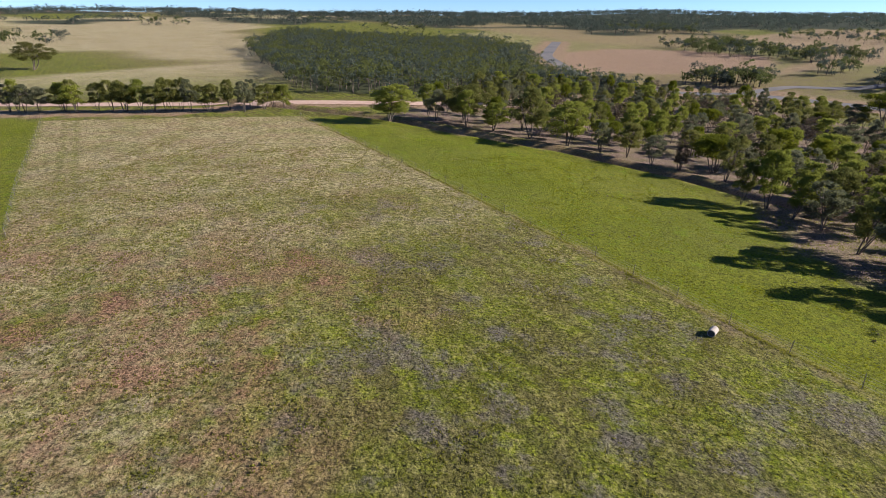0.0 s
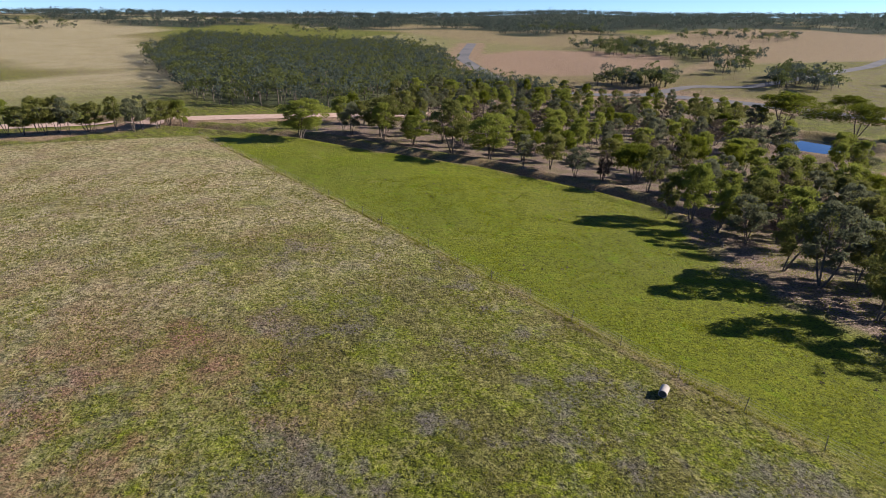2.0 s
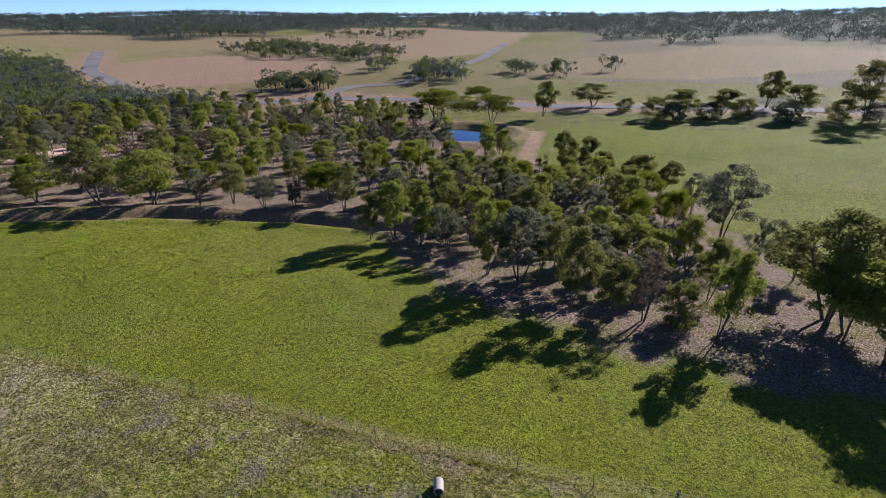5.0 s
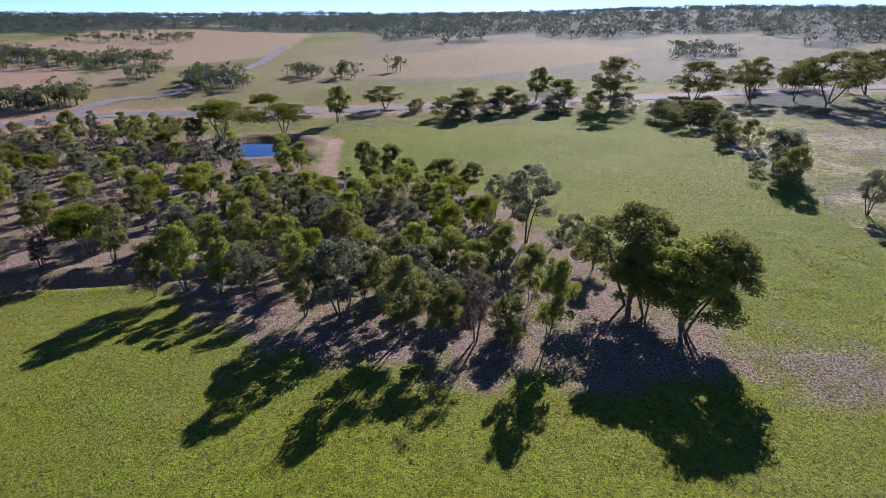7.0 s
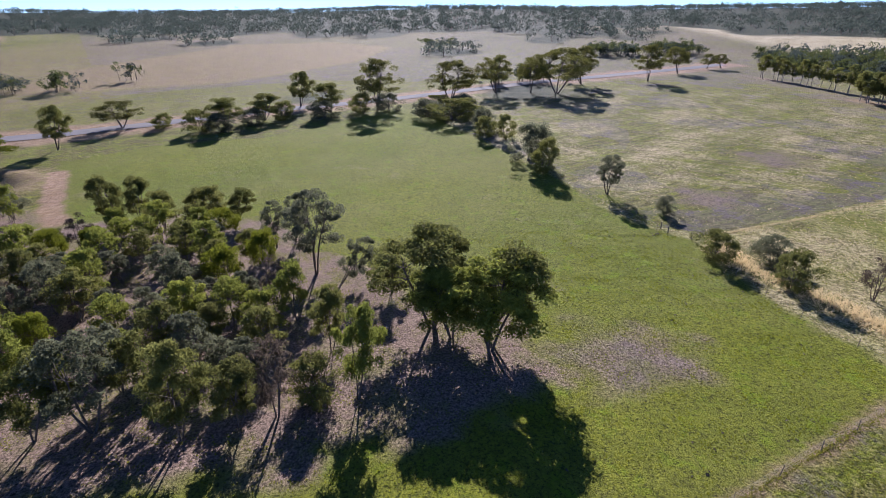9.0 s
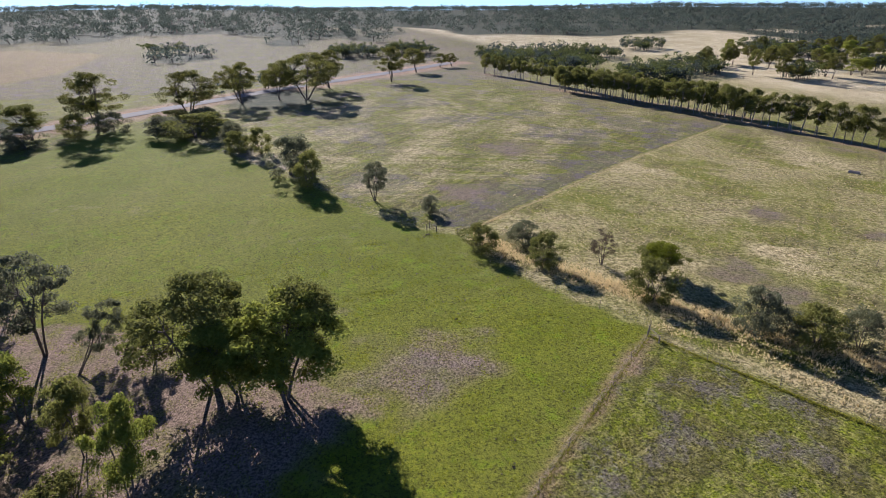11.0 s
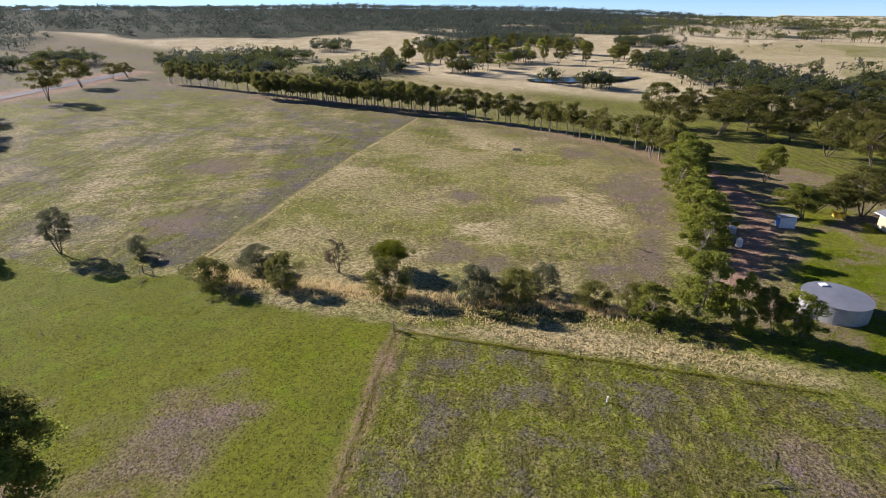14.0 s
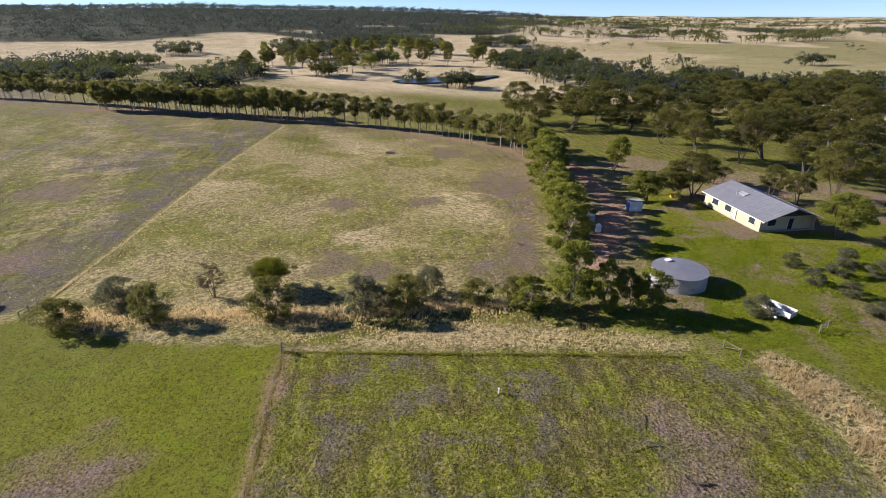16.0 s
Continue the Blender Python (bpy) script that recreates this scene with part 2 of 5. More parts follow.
def away(x, y, line):
    """Distance of points from a line of corners."""
    best = np.full(np.shape(x), 1e9)
    for (ax, ay), (bx, by) in zip(line, line[1:]):
        dx, dy = bx - ax, by - ay
        s = np.clip(((x - ax) * dx + (y - ay) * dy) / (dx * dx + dy * dy), 0, 1)
        best = np.minimum(best, np.hypot(x - ax - s * dx, y - ay - s * dy))
    return best


def inside(x, y, poly):
    """Distance to the rim of a polygon, positive inside it."""
    odd = np.zeros(np.shape(x), bool)
    for (ax, ay), (bx, by) in zip(poly, poly[1:] + poly[:1]):
        cross = (ay > y) != (by > y)
        odd ^= cross & (x < (bx - ax) * (y - ay) / (by - ay if by != ay else 1e-9) + ax)
    d = away(x, y, poly + poly[:1])
    return np.where(odd, d, -d)


def wave(x, y, size, seed):
    """Cheap smooth noise between about -1 and 1."""
    r = np.random.default_rng(seed)
    v = np.zeros(np.shape(x))
    for k in range(7):
        a, f, p = r.uniform(0, 6.28), r.uniform(0.5, 1.7), r.uniform(0, 6.28)
        v = v + np.sin((x * math.cos(a) + y * math.sin(a)) * 6.28 * f / size + p)
    return v / 3.2


def land(x, y):
    x, y = np.asarray(x, float), np.asarray(y, float)
    a, b = 2.4 * np.tanh((x - 45) / 120), 2.6 * np.tanh((y - 20) / 130)
    z = sum(c * v for c, v in zip(LAND, (1, a, b, a * a, a * b, b * b, a ** 3, a * a * b, a * b * b, b ** 3)))
    r, az = np.hypot(x - 20, y - 20), np.degrees(np.arctan2(x - 20, y - 20))
    rise = np.interp(az, [e[0] for e in RIDGE], [e[1] for e in RIDGE])
    z = z * (1 - smooth(250, 500, r)) + rise * smooth(320, 1400, r) + np.where(rise < 15, np.maximum(r - 1400, 0) * 0.004, 0)
    z = z + wave(x, y, 700, 5) * 4 * smooth(500, 1200, r)
    d = away(x, y, CREEK)
    z = z - 1.3 * smooth(3.2, 0.8, d) + 0.5 * np.exp(-((d - 4.5) / 1.6) ** 2)
    d = np.hypot(x - DAM[0], (y - DAM[1]) * 0.8)
    z = z - 1.5 * smooth(15, 9, d) + 1.0 * np.exp(-((d - 17) / 3) ** 2)
    d = np.hypot(((x - POND[0]) * 0.69 + (y - POND[1]) * 0.72) * 0.6, ((x - POND[0]) * 0.72 - (y - POND[1]) * 0.69) * 1.5)
    z = z - 1.2 * smooth(32, 26, d)
    return z


def lie(x, y):
    return float(land(x, y))


# ---- regions ----
FENCE_A = [(59.1, -16.5), (51.7, -3.0), (46.3, 6.5), (33.7, 28.0), (25.6, 41.3), (17.5, 55.7), (5.8, 75.6), (-4.9, 93.6), (-38.9, 147.4)]
FENCE_S = [(59.6, -17.1), (39.9, -22.9), (15.4, -30.5)]
FENCE_W = [(-48.6, 55.4), (-63.1, 76.4), (-101.7, 136.5)]
FENCE_H = [(60.8, -18.6), (73.7, -14.4), (85.8, -12.7), (99.8, -12.1), (104.3, -8.1), (114.4, -2.6), (135.9, 2.9), (174.0, 17.8), (231.4, 41.9)]
FENCE_D = [(8.9, -30.3), (4.3, -23.0), (0.7, -16.2)]
FENCE_I = [(45.0, -38.0), (49.7, -50.7), (55.7, -67.0), (67.9, -101.4)]
TREE_ROW = [(321.6, -135.8), (212.3, -146.6), (158.9, -162.1), (241.8, -133.2), (184.7, -146.1), (138.3, -157.0), (100.5, -154.3), (64.4, -139.6), (52.6, -123.6)]
DRIVE = [(49.9, -144.1), (44.2, -126.2), (33.9, -103.1), (26.7, -83.0), (26.5, -63.4), (26.6, -50.9)]
PASTURE = FENCE_A + [(-16.2, 149.6), (2.7, 137.5), (21.1, 123.7), (39.1, 110.2), (55.2, 94.7), (85, 95), (166.8, 141.5), (185.0, 125.0), (195.7, 82.6), (239.4, 52.1)] + FENCE_H[::-1]
GROVE = [(53, 93), (49, 80), (47, 66), (47, 52), (50, 38), (56, 26), (60, 18), (66, 16), (74, 20), (80, 28), (92, 42), (104, 52), (116, 62), (120, 80), (118, 105), (100, 112), (60, 112)]
WOOD = [(-16.7, 155.1), (2.8, 142.1), (22.3, 129.3), (40.8, 114.4), (57.4, 98.2), (85, 88), (125, 118), (150, 175), (128.8, 231.8), (99.0, 260.0), (87.4, 291.9), (26.5, 256.2), (-4.4, 179.9)]
DRY = FENCE_H + [(300, 10), (420, -150)] + TREE_ROW + [(33.8, -63.9), (29.9, -40.1), (50.2, -28.9)]
YARD = [(29.4, -42.0), (32.9, -70.6), (42, -112), (30, -140), (-40, -120), (-60, -60), (-20, -30), (8.3, -32.2), (15.4, -32.6)]
OLIVE = FENCE_A + FENCE_W[::-1] + [(-60, 20), (-40, -30), (0.3, -15.9), (8.4, -29.9)] + FENCE_S[::-1]


def axis(lo, hi, step, end):
    v = list(np.arange(lo, hi + step, step))
    d = step
    while v[-1] < end:
        d *= 1.035
        v.append(v[-1] + d)
    d = step
    while v[0] > -end:
        d *= 1.035
        v.insert(0, v[0] - d)
    return np.array(v)


def mesh_of(name, verts, faces, material, smooth_faces=False):
    me = bpy.data.meshes.new(name)
    verts, faces = np.asarray(verts, np.float32), np.asarray(faces, np.int32)
    k = faces.shape[1]
    me.vertices.add(len(verts))
    me.vertices.foreach_set("co", verts.ravel())
    me.loops.add(faces.size)
    me.loops.foreach_set("vertex_index", faces.ravel())
    me.polygons.add(len(faces))
    me.polygons.foreach_set("loop_start", np.arange(0, faces.size, k, dtype=np.int32))
    me.polygons.foreach_set("use_smooth", np.full(len(faces), smooth_faces))
    me.update(calc_edges=True)
    me.materials.append(material)
    return me


TAN_FIELD = [(95, 458), (143, 493), (211, 474), (243, 421), (221, 374), (191, 346), (134, 346), (89, 361), (84, 400)]
PINK_FIELD = [(186, 328), (273, 366), (372, 358), (600, 500), (565, 684), (476, 745), (330, 640), (300, 480), (262, 400)]
EAST_FIELD = [(279, 253), (367, 276), (566, 244), (610, 162), (560, 90), (439, 103), (330, 160)]
ROAD_PASTURE = [(205, 180), (240, 220), (300, 185), (345, 110), (330, 60), (296, 20), (268, 70), (240, 115)]
SOUTH_GREEN = [(190, -680), (120, -540), (40, -585), (-5, -700)]


def forest(x, y):
    """Above zero where the far ridges are wooded."""
    dx, dy = x - 20, y - 20
    dist, deg = np.hypot(dx, dy), np.degrees(np.arctan2(dx, dy))
    return (wave(x, y, 330, 41) * 0.8 + 0.4 * wave(x, y, 120, 42) + np.interp(dist, [430, 650, 800, 1300], [-1.3, -0.5, 0.9, 1.8])
            + np.interp(deg, [-180, -60, -40, -15, 10, 45, 60, 150, 162, 172, 180], [-2, -2, -1.3, -1.0, -0.3, 0.1, 0.4, 0.4, -0.5, -1.6, -2]) - 0.15
            - 3 * np.max([smooth(-12, 12, inside(x, y, q)) for q in (TAN_FIELD, PINK_FIELD, EAST_FIELD)], axis=0))


NORTH_WOOD = [(-52.1, 198.3), (-150, 430), (-175, 640), (-55.0, 572.2), (34.4, 545.3), (68.6, 445.8), (60.3, 341.5), (93.0, 288.4), (97.5, 256.4), (26.9, 259.7), (-4.5, 194.5)]
DULL = [(101.3, -16.6), (109.4, -36.6), (129.1, -80.3), (153.8, -143.6)] + [(208.5, -143.1), (312.9, -131.1), (400, -120), (300, 10)] + [(226.0, 41.7), (135.1, 3.1), (106.0, -7.6)]
TRACK = [(-94.5, 136.6), (-74.6, 105.6), (-62.8, 87.0), (-38.1, 50.7), (-22.9, 28.0)]
BARE_END = [(65.6, -108.6), (52.6, -119.8), (38.9, -68.6), (34.7, -48.3), (38.6, -42.9), (45.4, -40.8), (47.7, -48.8), (42.0, -55.7), (46.7, -73.4), (57.3, -87.7)]


SCALDS = ((65.7, 9.6, 7), (85.5, 16.7, 4), (66.6, 3.8, 5), (67.5, -41.0, 6), (59.9, -40.6, 4.5), (83.9, -69.1, 4.5), (67.2, -77.5, 4), (15.4, -17.9, 4.5), (14.2, -12.5, 4), (-6.3, 25.5, 1.6), (150.3, -52.3, 9), (121.1, -23.9, 7), (79.6, -126.8, 8), (54.0, -94.1, 8))
DRY_LINE = [(8.5, -31.8), (6.2, -34.8), (2.8, -33.3), (-0.9, -29.5), (-4.0, -24.0), (-2.0, -14.0), (0.5, -15.5), (3.6, -24.3)]
RUSTY = ((-14.9, 37.3, 1.8), (-15.0, 51.8, 2.2), (-13.0, 31.4, 1.5), (-26.8, 40.1, 1.8), (-14.6, 50.9, 1.6), (-11.4, 46.4, 1.2), (-6.5, 25.8, 0.8), (-32.7, 35.2, 4))


def build_ground():
    xs, ys = axis(-75, 150, 0.8, 4700), axis(-150, 160, 0.8, 4700)
    x, y = [v.ravel() for v in np.meshgrid(xs, ys)]
    nx, ny = len(xs), len(ys)
    z = land(x, y) + wave(x, y, 9, 1) * 0.05
    i = np.arange(nx * ny).reshape(ny, nx)
    faces = np.stack([i[:-1, :-1], i[:-1, 1:], i[1:, 1:], i[1:, :-1]], -1).reshape(-1, 4)
    me = mesh_of("ground", np.stack([x, y, z], 1), faces, M_GROUND, True)
    jx, jy = x + wave(x, y, 5, 2) * 0.5, y + wave(x, y, 5, 3) * 0.5
    ragged = wave(x, y, 11, 4) * 2.0 + wave(x, y, 3.5, 6) * 0.8

    def area(poly, soft=0.8, rag=0.0):
        return smooth(-soft, soft, inside(jx, jy, list(poly)) + ragged * rag)

    r = np.hypot(x - 20, y - 20)
    green, straw, litter = np.zeros(len(x)), np.zeros(len(x)), np.zeros(len(x))
    soil, weed, rust = np.zeros(len(x)), np.zeros(len(x)), np.zeros(len(x))
    olive, past = area(OLIVE, 0.5), area(PASTURE, 0.6)
    weed = np.maximum(weed, olive * 0.88)
    rust = olive * smooth(5, -25, x + wave(x, y, 25, 8) * 9) * (1 - 0.65 * smooth(30, 70, y))
    straw = np.maximum(straw, olive * np.maximum(0.75 * smooth(38, 110, y + wave(x, y, 30, 9) * 14), 0.6 * smooth(5, -40, x + wave(x, y, 30, 11) * 10)))
    dry = area(DRY, 1.0)
    dull = area(DULL, 0.6) * dry
    divide = smooth(34, 6, away(x, y, DULL[:4]) + 9 * wave(x, y, 24, 28)) * dull
    straw = np.maximum(straw * (1 - dry), dry * np.clip(0.56 + 0.3 * wave(x, y, 40, 10) + dull * (0.22 * wave(x, y, 15, 18) + 0.22 * wave(x, y, 5, 19) - 0.2) - 0.45 * divide, 0, 1))
    weed = np.maximum(weed, dry * np.maximum(np.maximum(divide, dull * 0.3), dull * smooth(-0.45, 0.45, wave(x, y, 46, 25) + 0.35 * wave(x, y, 13, 26)), smooth(0.35, 0.75, wave(x, y, 26, 12) + 0.3 * wave(x, y, 8, 13))))
    bare_end = np.maximum(area(BARE_END, 2.0, 1.0), dry * 0.85 * smooth(20, 7, away(x, y, TREE_ROW) + 7 * wave(x, y, 18, 15)))
    weed, straw = np.maximum(weed, bare_end), straw * (1 - 0.8 * bare_end)
    straw = straw * (1 - 0.75 * smooth(0.3, 0.8, wave(x, y, 26, 12) + 0.3 * wave(x, y, 8, 13)) * dry)
    green = np.maximum(green, dry * (1 - 0.9 * dull) * 0.75 * smooth(0.2, 1.0, wave(x, y, 34, 14) + 0.3 * wave(x, y, 9, 20)))
    litter = np.maximum(litter, bare_end * 0.5)
    green = np.maximum(green, past)
    left = smooth(-0.5, 0.5, inside(jx, jy, FENCE_W + [(-160, 150), (-160, 40)]))
    green = np.maximum(green, left)
    yard = area(YARD, 2.0, 0.6)
    lawn = yard * smooth(-112, -96, y + ragged * 2) * smooth(3, 8, away(x, y, DRIVE) + ragged)
    green, straw = np.maximum(green, lawn), np.maximum(straw * (1 - yard), (yard - lawn) * 0.35)
    litter = np.maximum(litter, (yard - lawn) * 0.45)
    litter = np.maximum(litter, yard * 0.8 * smooth(0.05, 0.6, wave(x, y, 22, 16) + 0.4 * wave(x, y, 7, 17)))
    verge = smooth(0, 3, inside(jx, jy, [(60.6, -18.4), (59.1, -16.4), (15.4, -30.3), (10.0, -31.5), (13.8, -36.4), (43.0, -31.1)]))
    straw, green = np.maximum(straw, verge * 0.8), green * (1 - verge * 0.9)
    q = smooth(-1.0, 1.0, inside(jx, jy, DRY_LINE))
    straw, green, weed = np.maximum(straw, 0.95 * q), green * (1 - q), weed * (1 - q)
    wood = np.maximum(area(GROVE, 1.5, 0.9), area(WOOD, 2.0, 0.5))
    litter = np.maximum(litter, wood * 0.95)
    for cx, cy, rad in SCALDS:
        q = smooth(rad * 1.25, rad * 0.5, np.hypot(jx - cx, jy - cy) + ragged)
        litter, weed, straw, green = np.maximum(litter, 0.55 * q), np.maximum(weed, q), straw * (1 - 0.9 * q), green * (1 - 0.75 * q)
    for cx, cy, rad in RUSTY:
        q = smooth(rad * 1.3, rad * 0.3, np.hypot(jx - cx, jy - cy) + 0.7 * ragged)
        rust, straw, weed = np.maximum(rust, 2 * q), straw * (1 - q), weed * (1 - q)
    far = smooth(180, 330, r)
    az = np.degrees(np.arctan2(x - 20, y - 20))
    fields = wave(x, y, 420, 21) + 0.3 * wave(x, y, 160, 22)
    straw = np.maximum(straw * (1 - far), far * smooth(-0.35 - 0.45 * smooth(120, 140, az), -0.3 * smooth(120, 140, az), fields) * np.interp(az, [-180, -20, 20, 60, 120, 145, 180], [0.9, 0.6, 0.35, 0.06, 0.12, 0.9, 0.95]))
    soil = np.maximum(soil, far * np.interp(az, [-180, -20, 20, 60, 120, 145, 180], [0.1, 0.3, 0.45, 0.2, 0.12, 0.05, 0.05]) * smooth(-0.4, 0.3, wave(x, y, 520, 23)))
    weed = np.maximum(weed, far * np.interp(az, [20, 60, 120, 140], [0.3, 1.0, 1.0, 0.2]))
    green = np.maximum(green * (1 - far), far * smooth(-0.2, -0.6, fields) * 0.3)
    for poly, so, st, gr, we in ((TAN_FIELD, 0.85, 0.5, 0, 0), (PINK_FIELD, 0.6, 0.6, 0, 0.2), (EAST_FIELD, 0.45, 0.1, 0.05, 0.8), (ROAD_PASTURE, 0.1, 0.0, 0.4, 0.9)):
        q = smooth(-5, 5, inside(x, y, poly))
        soil, straw, green, weed = soil * (1 - q) + so * q, straw * (1 - q) + st * q, green * (1 - q) + gr * q, weed * (1 - q) + we * q
    # the patchwork of stubble paddocks on the southern plain
    seeds = np.random.default_rng(27).uniform((-1700, -4000), (900, -230), (120, 2))
    best, kind = np.full(len(x), 1e12), np.zeros(len(x), int)
    for k, (sx, sy) in enumerate(seeds):
        q = ((x - sx) * 0.8 + (y - sy) * 0.25) ** 2 + ((y - sy) * 0.6) ** 2
        kind, best = np.where(q < best, k, kind), np.minimum(q, best)
    plain_ = smooth(-235, -270, y) * far
    tone = np.array([(1.0, 0), (0.7, 0.1), (0.4, 0.45), (0.9, 0), (0.3, 0.15), (0.85, 0.05)])[kind % 6]
    pale = plain_ * tone[:, 0]
    green, soil = green * (1 - plain_) + plain_ * tone[:, 1], soil * (1 - 0.7 * plain_)
    pale = np.maximum(pale, far * 0.35 * smooth(-2, -20, az) * smooth(-0.5, 0.0, fields) * (np.abs(az) < 120))
    q = smooth(-8, 8, inside(x, y, SOUTH_GREEN))
    green, pale = np.maximum(green, 0.75 * q), pale * (1 - 0.7 * q)
    q = smooth(0.6, 0.2, np.abs(away(x, y, TRACK) - 1.0)) * olive * 0.7
    straw, weed, rust, green = straw * (1 - q), weed * (1 - q), rust * (1 - q), np.maximum(green, 0.2 * q)
    lane = away(jx, jy, FENCE_A)
    soil = np.maximum(soil, 0.38 * smooth(1.0, 0.3, np.abs(lane - 0.2)) * (0.6 + 0.4 * wave(x, y, 8, 31)))
    q = smooth(1.2, 0.4, away(x, y, DULL[:4]))
    straw, weed = np.maximum(straw, 0.6 * q), weed * (1 - q)
    lane = away(jx, jy, FENCE_A[:4])
    soil = np.maximum(soil, 0.6 * smooth(1.0, 0.3, lane))
    soil = np.maximum(soil, 0.9 * smooth(2.6, 1.6, away(jx, jy, DRIVE)))
    soil = np.maximum(soil, 0.8 * smooth(9, 3, away(x, y, [(-160, 150), (-108.6, 147.5), (-76.3, 151.0), (-49.9, 168.8), (-17.4, 176.5), (40, 190)]) + ragged))
    soil = np.maximum(soil, 0.5 * smooth(5, 1.5, away(x, y, TREE_ROW) + ragged * 0.4))
    soil = np.maximum(soil, 0.6 * smooth(5, 2, away(x, y, CREEK) + ragged * 0.5))
    soil = np.maximum(soil, 0.8 * smooth(3.5, 1.5, away(jx, jy, [(118.6, 108.8), (127.0, 116.5), (156.7, 135.4)])))
    soil = np.maximum(soil, 0.75 * smooth(19, 10, away(x, y, HIGHWAY) + ragged))
    soil = np.maximum(soil, 0.8 * smooth(45, 25, np.hypot(x - 140, y - 268) + 3 * ragged))
    soil = np.maximum(soil, 0.8 * smooth(5, 2, away(x, y, [(102, 570), (88, 460), (77, 410), (74, 368), (81, 330), (100, 306)])))
    soil = np.maximum(soil, 0.5 * smooth(27, 19, np.hypot(x - DAM[0], y - DAM[1]) + ragged))
    green, straw = green * (1 - soil), straw * (1 - soil * 0.7)
    wood_floor = np.maximum(smooth(-0.1, 0.3, forest(x, y)), smooth(0, 8, inside(x, y, NORTH_WOOD)) * 0.8)
    for name, values in (("wood_floor", wood_floor), ("pale", pale)):
        at = me.attributes.new(name, "FLOAT", "POINT")
        at.data.foreach_set("value", values.astype(np.float32))
    for name, cols in (("cover", (green, straw, litter)), ("bare", (soil, weed, rust))):
        at = me.color_attributes.new(name, "FLOAT_COLOR", "POINT")
        at.data.foreach_set("color", np.stack([*np.clip(cols, 0, 1), np.ones(len(x))], 1).astype(np.float32).ravel())
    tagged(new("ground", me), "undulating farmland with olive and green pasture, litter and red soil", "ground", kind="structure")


HIGHWAY = [(113.4, 575.8), (78.1, 436.1), (81.2, 349.5), (95.1, 295.2), (120.2, 274.6), (146.8, 271.1), (172.5, 236.7), (201.6, 169.8), (244.0, 104.7), (260.7, 58.4), (281.0, 14.3), (315.0, -45.5), (400, -150)]
SIDE_ROAD = [(146.8, 271.1), (180.2, 290.2), (204.3, 275.3), (330, 330), (460, 420)]
DIRT_ROAD = [(-180, 165), (-83.7, 166.3), (-51.2, 173.6), (-33.9, 176.9), (-17.6, 179.0), (30, 197)]


def strip(name, line, width, material, label, lift=0.05):
    """A road of that width, draped over the land."""
    pts = []
    for (ax, ay), (bx, by) in zip(line, line[1:]):
        k = max(2, int(math.hypot(bx - ax, by - ay) / 4))
        pts += [(ax + (bx - ax) * s / k, ay + (by - ay) * s / k) for s in range(k)]
    pts = np.array(pts + [line[-1]])
    for _ in range(6):
        pts[1:-1] = (pts[:-2] + 2 * pts[1:-1] + pts[2:]) / 4
    d = np.gradient(pts, axis=0)
    d /= np.hypot(d[:, 0], d[:, 1])[:, None]
    side = np.stack([-d[:, 1], d[:, 0]], 1)
    verts, cols = [], (-0.5, -0.25, 0, 0.25, 0.5)
    for k in cols:
        q = pts + side * width * k
        verts.append(np.stack([q[:, 0], q[:, 1], land(q[:, 0], q[:, 1]) + lift + 0.06 * (1 - abs(k) * 2)], 1))
    n, verts = len(pts), np.concatenate(verts)
    faces = [(c * n + i, c * n + i + 1, (c + 1) * n + i + 1, (c + 1) * n + i) for c in range(4) for i in range(n - 1)]
    return tagged(new(name, mesh_of(name, verts, faces, material, True)), label, "road", kind="structure")


build_ground()
strip("road", HIGHWAY, 9.5, M_ROAD, "pale grey bitumen highway with gravel shoulders", 0.15)
strip("road", SIDE_ROAD, 8.0, M_ROAD, "pale grey bitumen side road at the junction", 0.2)
M_DIRT = plain("red_gravel", (0.42, 0.26, 0.19), (0.56, 0.40, 0.32), 0.7, 0.95)
strip("road", DIRT_ROAD, 8.0, M_DIRT, "pinkish gravel road behind the paddock", 0.12)


def pool(name, centre, rx, ry, level, label, seed, turn=0.0):
    verts = [(centre[0], centre[1], level)]
    r = np.random.default_rng(seed)
    ph = r.uniform(0, 6.28, 3)
    for k in range(40):
        a = k / 40 * 2 * math.pi
        m = 1 + 0.12 * math.sin(2 * a + ph[0]) + 0.07 * math.sin(3 * a + ph[1])
        u, v = rx * m * math.cos(a), ry * m * math.sin(a)
        verts.append((centre[0] + u * math.cos(turn) - v * math.sin(turn), centre[1] + u * math.sin(turn) + v * math.cos(turn), level))
    faces = [(0, 1 + k, 1 + (k + 1) % 40) for k in range(40)]
    tagged(new(name, mesh_of(name, verts, faces, M_WATER)), label, "water", kind="structure")


pool("water", DAM, 12, 14, lie(*DAM) + 0.75, "still blue water of a small farm dam", 3)
pool("water", POND, 40, 14, lie(*POND) + 0.8, "long blue pond among pale paddocks", 4, radians(46.2))


